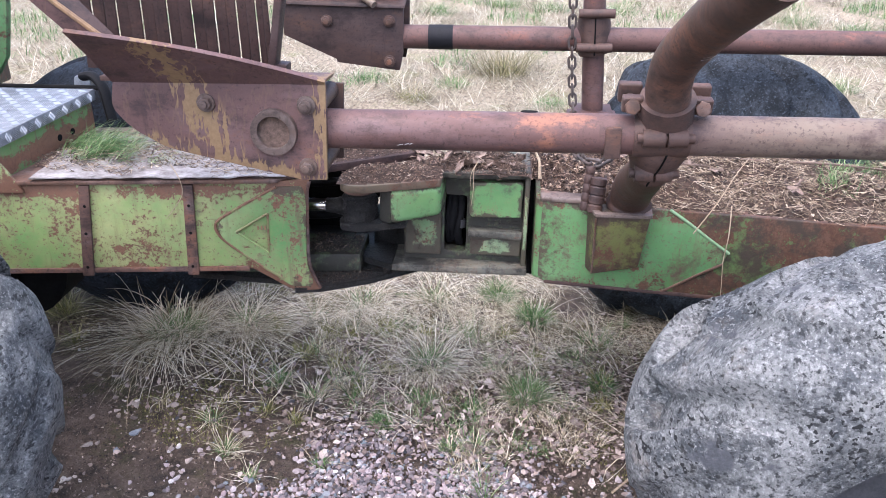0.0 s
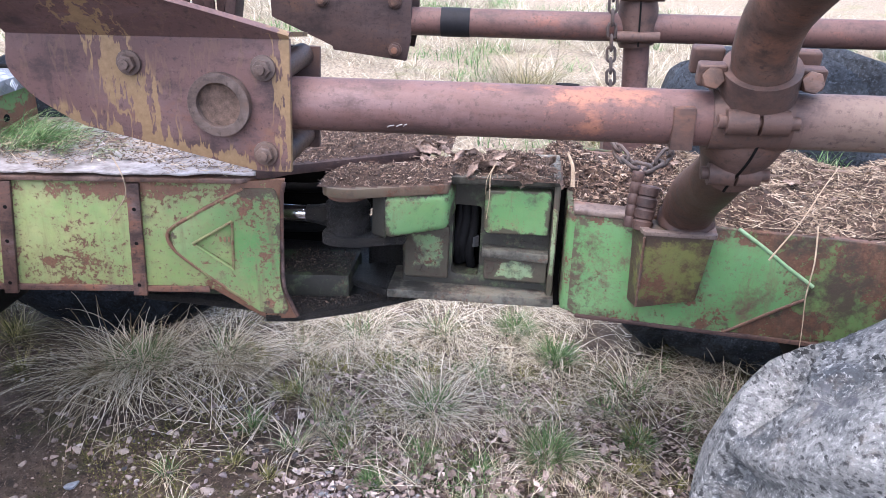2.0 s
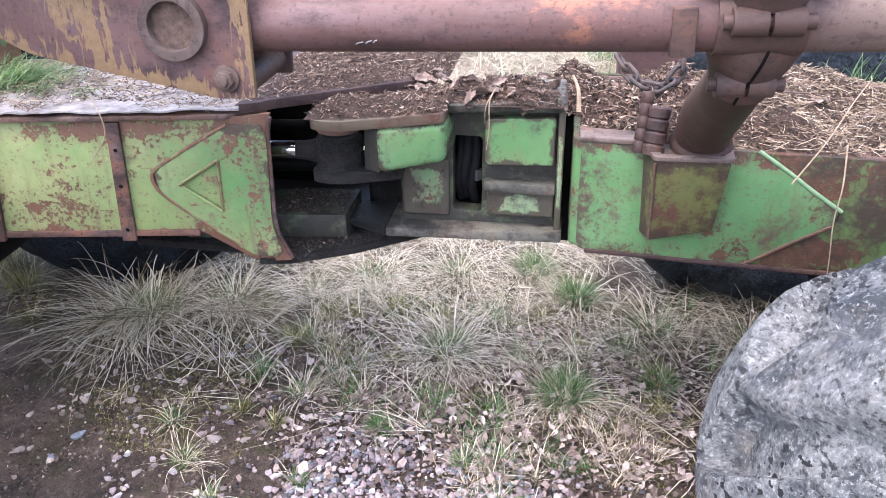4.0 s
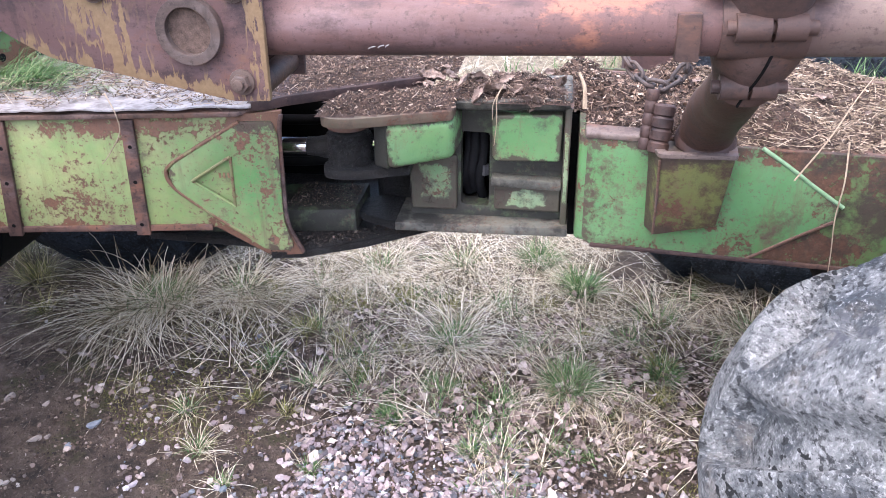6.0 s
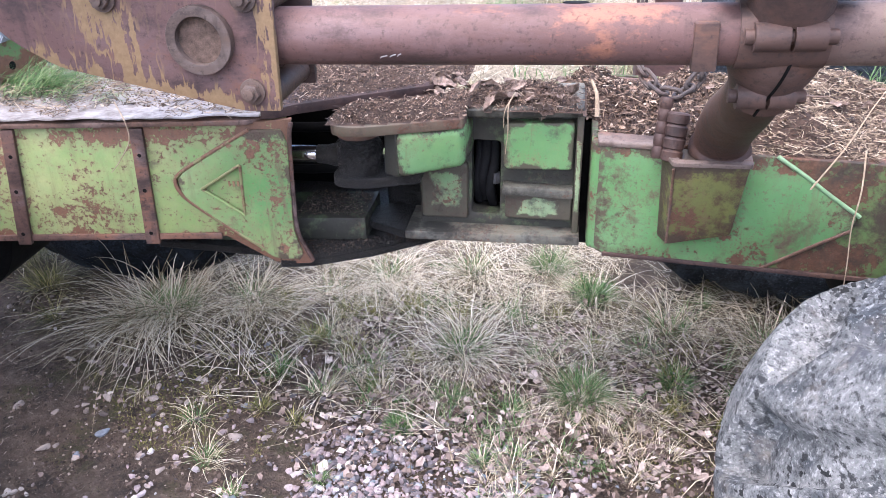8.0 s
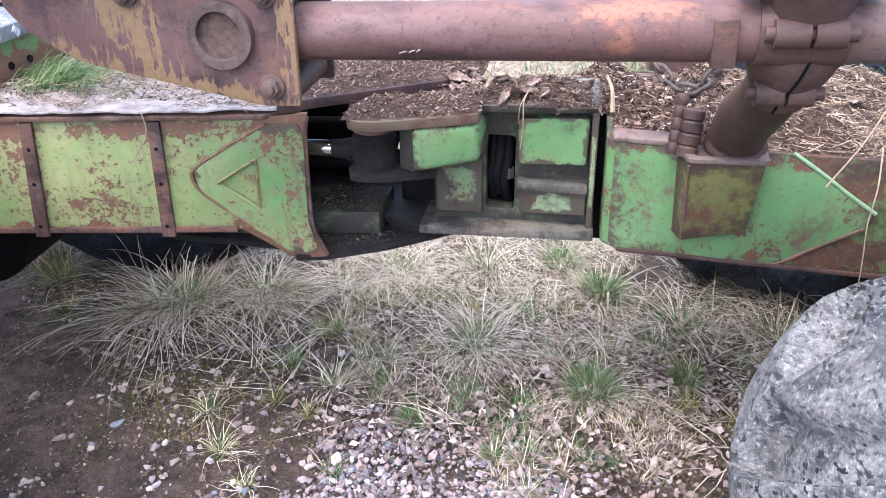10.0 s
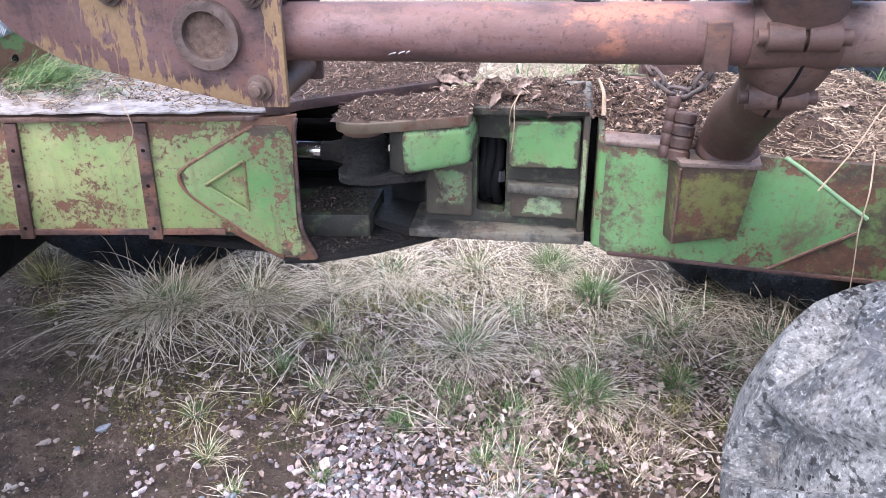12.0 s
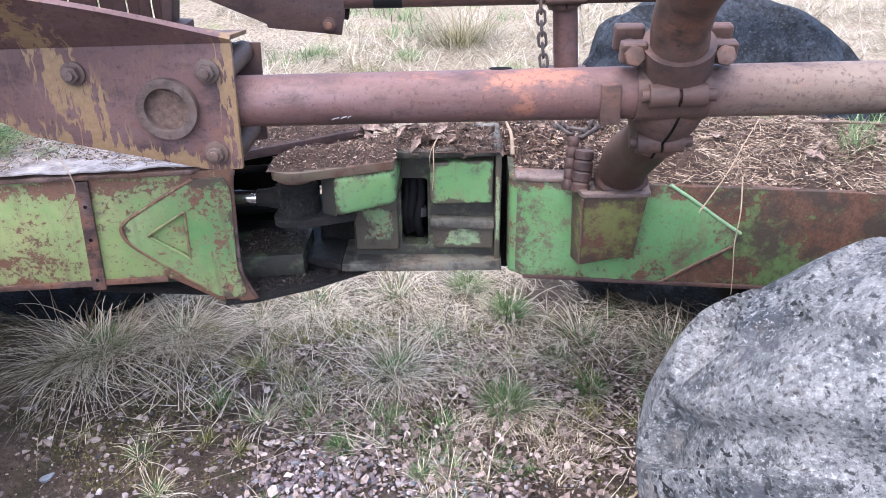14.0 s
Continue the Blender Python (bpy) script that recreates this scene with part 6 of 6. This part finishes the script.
def flake(V, F, c, length, width, curl, normal_tilt):
    """A curled scrap of leaf or bark."""
    a = random.uniform(0, 6.28)
    M = Matrix.Translation(c) @ Matrix.Rotation(a, 4, "Z") @ Matrix.Rotation(random.gauss(0, normal_tilt), 4, "X") @ Matrix.Rotation(random.gauss(0, normal_tilt), 4, "Y")
    i0 = len(V)
    for k in range(3):
        s = -1 + k
        w = width * (random.uniform(0.05, 0.7) if k != 1 else 1.0) * random.uniform(0.6, 1.2)
        V.append(M @ Vector((s * length / 2, -w / 2, curl * s * s + random.uniform(-0.2, 0.2) * curl)))
        V.append(M @ Vector((s * length / 2, 0, curl * s * s * 0.5)))
        V.append(M @ Vector((s * length / 2, w / 2, curl * s * s + random.uniform(-0.2, 0.6) * curl)))
    for k in range(2):
        for j in range(2):
            q = i0 + k * 3 + j
            F.append((q, q + 3, q + 4, q + 1))


def ground_leaves():
    V, F = [], []
    for _ in range(3400):
        x, y = random.uniform(-1.2, 1.2), random.gauss(2.62, 0.40)
        if y < 1.5 or (x < -0.5 and random.random() < 0.75):
            continue
        s = random.triangular(0.004, 0.022, 0.008)
        flake(V, F, (x, y, ground_z(x, y) + 0.006 + random.uniform(0, 0.030)), s * 1.3, s, s * 0.28, 0.45)
    for _ in range(2400):
        x, y = random.uniform(-0.45, 0.80), random.uniform(2.35, 3.05)
        if noise.noise((x * 4, y * 4, 61)) < -0.12:
            continue
        s = random.triangular(0.004, 0.021, 0.007)
        flake(V, F, (x, y, ground_z(x, y) + 0.005 + random.uniform(0, 0.022)), s * 1.3, s, s * 0.28, 0.4)
    for _ in range(420):
        x, y = random.triangular(-0.65, 0.85, 0.3), random.triangular(2.2, 3.1, 2.55)
        s = random.triangular(0.014, 0.036, 0.020)
        flake(V, F, (x, y, ground_z(x, y) + 0.012 + random.uniform(0, 0.02)), s * 1.2, s, s * 0.25, 0.35)
    stuff("leaf_litter", V, F, LEAVES, "pale dead leaves scattered between the tufts", "leaves")


ground_leaves()


def moss():
    """Short yellow-green moss and sprouts in patches on the soil."""
    V, F = [], []
    for _ in range(52000):
        x, y = random.uniform(-1.2, 1.1), random.uniform(2.25, 3.5)
        if y < 2.55 and -0.55 < x < 0.5:
            continue
        if noise.noise((x * 3.1, y * 3.1, 17.0)) + 0.4 * noise.noise((x * 9, y * 9, 3.0)) < 0.12:
            continue
        blade(V, F, (x, y, ground_z(x, y)), random.uniform(0, 6.28), random.uniform(0.005, 0.014), 0.0042, random.uniform(0.2, 1.1), 0.9, 2)
    stuff("moss", V, F, MOSS, "yellow-green moss patches on the soil", "moss")


moss()


def short_grass():
    """Low sprouts between the tufts: some bleached, some fresh."""
    sets = {"short_dry_grass": ([], []), "short_green_grass": ([], [])}
    for _ in range(760):
        x, y = random.uniform(-1.3, 1.1), random.triangular(1.95, 3.6, 2.55)
        if noise.noise((x * 2.2, y * 2.2, 51.0)) < 0.12 - 0.35 * (y - 2.3) + (0.75 if x < -0.48 else 0.0):
            continue
        V, F = sets["short_green_grass" if random.random() < 0.30 else "short_dry_grass"]
        r, ln = random.uniform(0.010, 0.035), random.uniform(0.035, 0.11)
        for _ in range(random.randint(10, 34)):
            a = random.uniform(0, 6.28)
            px, py = x + r * math.cos(a) * random.random(), y + r * math.sin(a) * random.random()
            blade(V, F, (px, py, ground_z(px, py)), a + random.gauss(0, 0.7), ln * random.uniform(0.5, 1.2), random.uniform(0.0018, 0.0036), random.uniform(0.2, 1.3), random.uniform(0.3, 1.6), 3, random.gauss(0, 0.4))
    stuff("short_dry_grass", *sets["short_dry_grass"], STRAW_PALE, "low bleached grass sprouting between the tufts", "grass")
    stuff("short_green_grass", *sets["short_green_grass"], GRASS, "low fresh green grass between the tufts", "grass")


short_grass()


def mould(name, outline_fn, xr, yr_, zb, height, count, label, at, scale=1.0, dark=None, chips=None, needles=0.09):
    """A heap of leaf mould: a low uneven mound with chips, needles and bark on it."""
    h = thing(name, at, label, "debris")
    nx, ny = 70, 26
    bm = bmesh.new()
    grid, keep = [], {}

    def top(x, y):
        e = max(0.0, min(1.0, outline_fn(x, y) / 0.07))
        return zb - 0.006 + e * (0.006 + height * (0.55 + 1.3 * max(-0.4, noise.noise((x * 6, y * 6, 3)))) + 0.008 * noise.noise((x * 31, y * 31, 1)))
    for i in range(nx + 1):
        for j in range(ny + 1):
            x, y = xr[0] + (xr[1] - xr[0]) * i / nx, yr_[0] + (yr_[1] - yr_[0]) * j / ny
            if outline_fn(x, y) > -0.012:
                keep[i, j] = bm.verts.new((x, y, top(x, y)))
    for i in range(nx):
        for j in range(ny):
            q = [keep.get(k) for k in ((i, j), (i + 1, j), (i + 1, j + 1), (i, j + 1))]
            if all(q):
                bm.faces.new(q)
    if height > 0.006:
        part("mound", bm, MUCK, h)
    else:
        bm.free()
    V, F, NV, NF, CV, CF = [], [], [], [], [], []
    base = Vector(at)
    for _ in range(count):
        x, y = random.uniform(*xr), random.uniform(*yr_)
        if outline_fn(x, y) < 0.0:
            continue
        z = top(x, y) + random.uniform(0.0, 0.008)
        kind = random.random()
        if kind < (0.40 if scale > 0.6 else 0.62):
            lump(CV, CF, Vector((x, y, z)) - base, random.uniform(0.0012, 0.0050) * scale, 0.8, 0)
        elif kind < 1.0 - needles:
            s = random.uniform(0.003, 0.017) * scale
            flake(V, F, Vector((x, y, z)) - base, s * random.uniform(0.9, 1.9), s * random.uniform(0.5, 1.0), s * 0.25, 0.6)
        else:
            ln, a, e = random.uniform(0.010, 0.060) * (0.4 + 0.6 * scale), random.uniform(0, 6.28), random.gauss(0.05, 0.25)
            d = Vector((math.cos(a) * math.cos(e), math.sin(a) * math.cos(e), math.sin(e))) * ln * 0.5
            s = Vector((-math.sin(a), math.cos(a), 0)) * random.uniform(0.0003, 0.0010)
            u = Vector((0, 0, 0.0010))
            bend = Vector((random.gauss(0, 1), random.gauss(0, 1), random.gauss(0.3, 0.4))) * ln * 0.08
            p = Vector((x, y, z + 0.003)) - base
            i0 = len(NV)
            for c in (p - d, p + bend, p + d):
                NV.extend((c - s, c + s, c + u))
            for q in (i0, i0 + 3):
                NF.extend(((q, q + 3, q + 5, q + 2), (q + 1, q + 2, q + 5, q + 4), (q, q + 1, q + 4, q + 3)))
    for nm, vv, ff, mt in (("bark_litter", V, F, dark or chips or CHIPS), ("needle_litter", NV, NF, dark or chips or CHIPS), ("crumb_litter", CV, CF, dark or CRUMBS)):
        me = bpy.data.meshes.new(nm)
        me.from_pydata(vv, [], ff)
        me.materials.append(mt)
        ob = new(nm, me)
        ob.parent = h
        tagged(ob, "", "", "", "stuff")
    return h


def rear_outline(x, y):
    back = 2.95 if x < 1.2 else 2.85
    return min(x - (0.32 if y < 2.6 else 0.23), y - (yr(x) + 0.012 + 0.02 * noise.noise((x * 9, 0, 0))), back - y, 2.3 - x)


mould("leaf_mould", lambda x, y: min(rear_outline(x, y), 0.66 - x), (0.22, 0.68), (2.30, 2.97), 0.912, 0.062, 13000, "dark heap of bark chips and soil beside the stake post", (0.5, 2.65, 0.91), 0.75)
mould("leaf_mould", lambda x, y: min(rear_outline(x, y), x - 0.56), (0.55, 1.9), (2.26, 2.97), 0.912, 0.050, 34000, "heap of tan needles, twigs and moss on the rear frame", (1.2, 2.65, 0.91), 0.80, None, NEEDLES, 0.42)


def joint_outline(x, y):
    if x < 0.02:
        return min(x + 0.285, y - (2.350 + 0.30 * max(0, x + 0.215)), 2.388 + 0.60 * (x + 0.36) - y)
    return min(0.284 - x, y - 2.472 - 0.012 * noise.noise((x * 22, 3, 1)), 2.655 + 0.03 * noise.noise((x * 6, 1, 1)) - y)


mould("leaf_mould", joint_outline, (-0.29, 0.29), (2.33, 2.70), 0.980, 0.032, 26000, "brown leaf mould and bark lying on the joint casting", (0.0, 2.5, 0.977), 0.40, None, None, 0.035)


def clevis_outline(x, y):
    near_edge = 2.402 + 0.60 * (x + 0.36)
    return min(x + 0.44, 0.0 - x, y - near_edge - 0.006, 2.86 - y)


mould("leaf_mould", clevis_outline, (-0.45, 0.0), (2.33, 2.87), 1.005, 0.012, 16000, "brown leaf mould and twigs on the clevis plate", (-0.2, 2.65, 1.004), 0.45, None, None, 0.05)


def sheet_outline(x, y):
    d = Vector((x + 0.385, y - 2.359))
    u, v = d.x * FC + d.y * FS, -d.x * FS + d.y * FC
    return min(u + 0.84, -0.06 - u, v - 0.045 - 0.10 * noise.noise((x * 7, y * 7, 2)) - 0.08 * max(0, -u - 0.4), 0.45 - v)


mould("leaf_mould", sheet_outline, (-1.3, -0.40), (2.25, 2.85), 0.990, 0.004, 8000, "thin litter of needles and soil on the grey sheet", (-0.8, 2.5, 0.985), 0.62, None, NEEDLES, 0.35)


def lower_outline(x, y):
    return min(x + 0.47, -0.05 - x, y - (2.372 + 0.52 * (x + 0.36)), 2.462 + 0.13 * (x + 0.44) + 0.6 * max(0, x + 0.25) - y)


mould("leaf_mould", lower_outline, (-0.46, -0.06), (2.34, 2.66), 0.617, 0.003, 5000, "crumbs of leaf mould on the black clevis plate", (-0.3, 2.48, 0.614), 0.40, DARK_CRUMBS, None, 0.02)


def block_outline(x, y):
    return min(x + 0.43, -0.255 - x, y - 2.478, 2.62 - y)


mould("leaf_mould", block_outline, (-0.44, -0.25), (2.45, 2.64), 0.688, 0.003, 2500, "crumbs of leaf mould on the greasy block", (-0.35, 2.55, 0.686), 0.40, DARK_CRUMBS, None, 0.02)


def deck_grass():
    V, F = [], []
    for _ in range(26):
        u = random.gauss(-0.68, 0.095)
        v = random.gauss(0.25, 0.060) - 0.35 * (u + 0.67)
        lean = random.gauss(0.3, 0.6)
        for _ in range(random.randint(16, 46)):
            p = fl(u + random.gauss(0, 0.016), v + random.gauss(0, 0.016), 0.99)
            blade_free(V, F, p, lean + random.gauss(0, 0.55), random.uniform(0.04, 0.15), random.uniform(0.0018, 0.0034), random.uniform(0.05, 0.9), random.uniform(0.3, 1.5))
    stuff("deck_grass", V, F, GRASS, "fresh green grass growing on the front frame's litter", "grass", "stuff")


def blade_free(V, F, base, heading, length, width, rise, droop, segs=4):
    h = Vector((math.cos(heading), math.sin(heading), 0))
    s = Vector((-h.y, h.x, 0)) * width * 0.5
    p, a, start = Vector(base), rise, len(V)
    for k in range(segs):
        w = 1.0 - 0.75 * k / segs
        V.extend((p - s * w, p + s * w))
        p = p + (h * math.cos(a) + Vector((0, 0, math.sin(a)))) * (length / segs)
        p.z = max(p.z, base[2] + 0.002)
        a -= droop / segs
    V.append(p)
    for k in range(segs - 1):
        i = start + 2 * k
        F.append((i, i + 1, i + 3, i + 2))
    i = start + 2 * (segs - 1)
    F.append((i, i + 1, i + 2))


deck_grass()


def rear_grass():
    V, F = [], []
    for cx, cy, n, spread in ((1.22, 2.56, 160, 0.035), (1.36, 2.72, 120, 0.04), (1.02, 2.84, 60, 0.03)):
        for _ in range(n):
            blade_free(V, F, Vector((random.gauss(cx, spread), random.gauss(cy, spread), 0.935)), random.uniform(0, 6.28), random.uniform(0.04, 0.13), random.uniform(0.0018, 0.003), random.uniform(0.3, 1.4), random.uniform(0.3, 1.4))
    stuff("rear_grass", V, F, GRASS, "green grass sprouting from the litter on the rear frame", "grass")


rear_grass()


# ---------------------------------------------------------------- loose leaves, twigs and stalks
def dead_leaf(c, size, heading, pitch, roll):
    bm = bmesh.new()
    M = Matrix.Translation(c) @ Matrix.Rotation(heading, 4, "Z") @ Matrix.Rotation(pitch, 4, "X") @ Matrix.Rotation(roll, 4, "Y")
    n, m, sd, wide = 13, 8, random.uniform(0, 90), random.uniform(0.16, 0.36)
    grid = []
    for i in range(n):
        s = i / (n - 1)
        half = size * wide * (math.sin(math.pi * min(1, s * 0.93 + 0.05)) ** 0.7) * (1 + 0.45 * noise.noise((s * 15, sd, 0)))
        row = []
        for j in range(m):
            q = j / (m - 1) * 2 - 1
            p = Vector((q * half, (s - 0.5) * size, size * (0.10 * q * q + 0.16 * noise.noise((s * 3, q * 2, sd)) - 0.15 * (s - 0.5) ** 2 + 0.09 * noise.noise((s * 9, q * 5, sd)))))
            row.append(bm.verts.new(M @ p))
        grid.append(row)
    for a, b in zip(grid, grid[1:]):
        for j in range(m - 1):
            bm.faces.new((a[j], a[j + 1], b[j + 1], b[j]))
    bmesh.ops.solidify(bm, geom=bm.faces, thickness=0.0008)
    solid("dead_leaf", bm, BROWN_LEAF, c, "curled scrap of dry brown leaf or bark in the mould", "leaf", "dead leaves")


random.seed(23)
dead_leaf((0.19, 2.476, 0.975), 0.065, 0.2, -0.9, 0.2)
for _ in range(34):
    x = random.uniform(-0.10, 0.27)
    dead_leaf((x, random.uniform(2.478, 2.60) + (0.0 if x > 0.0 else 0.03), random.uniform(0.992, 1.016)), random.uniform(0.030, 0.070), random.uniform(0, 6.2), random.gauss(0, 0.4), random.gauss(0, 0.4))
for _ in range(30):
    x = random.uniform(0.40, 1.40)
    dead_leaf((x, yr(x) + random.uniform(0.06, 0.42), random.uniform(0.945, 0.968)), random.uniform(0.025, 0.055), random.uniform(0, 6.2), random.gauss(0, 0.35), random.gauss(0, 0.35))


def twig(points, r, label, name="twig", material=None):
    bm = sweep(spline(points, 5), [r * (1 - 0.5 * k / (5 * (len(points) - 1))) for k in range(5 * (len(points) - 1) + 1)], 7)
    solid(name, bm, material or TWIG, points[0], label, "twig", "twigs and stalks")


twig([(0.760, 2.335, 0.868), (0.82, 2.36, 0.955), (0.875, 2.42, 1.02), (0.93, 2.50, 1.05)], 0.0020, "pale dry stalk leaning over the rear frame's edge")
twig([(0.875, 2.40, 0.935), (0.868, 2.355, 0.86), (0.862, 2.345, 0.78), (0.868, 2.34, 0.70), (0.872, 2.338, 0.635)], 0.0020, "thin jointed twig hanging down the rear frame")
twig([(0.125, 2.50, 1.012), (0.112, 2.475, 0.985), (0.112, 2.468, 0.93), (0.106, 2.470, 0.87)], 0.0018, "thin straw hanging over the hose slot")
twig([(0.125, 2.50, 1.012), (0.104, 2.474, 0.975), (0.102, 2.47, 0.935)], 0.0014, "thin straw hanging over the hose slot")
twig([(-0.78, 2.33, 1.02), (-0.745, 2.298, 0.985), (-0.742, 2.294, 0.94), (-0.775, 2.290, 0.89), (-0.80, 2.288, 0.862)], 0.0018, "dry stalk hanging over the front frame's side")
twig([(0.315, 2.51, 0.955), (0.312, 2.53, 1.0), (0.298, 2.55, 1.03)], 0.006, "broken pale stick standing in the gap")
twig([(0.66, 2.55, 0.965), (0.74, 2.60, 0.985), (0.84, 2.62, 0.98)], 0.004, "brown stick lying in the leaf mould", "twig", STICK)
twig([(0.98, 2.75, 0.96), (1.10, 2.70, 0.975), (1.28, 2.72, 0.965), (1.45, 2.66, 0.97)], 0.006, "brown stick lying in the leaf mould", "twig", STICK)
twig([(0.60, 2.20, 0.0), (0.70, 2.30, 0.015), (0.78, 2.42, 0.01)], 0.004, "thin twig lying on the soil")
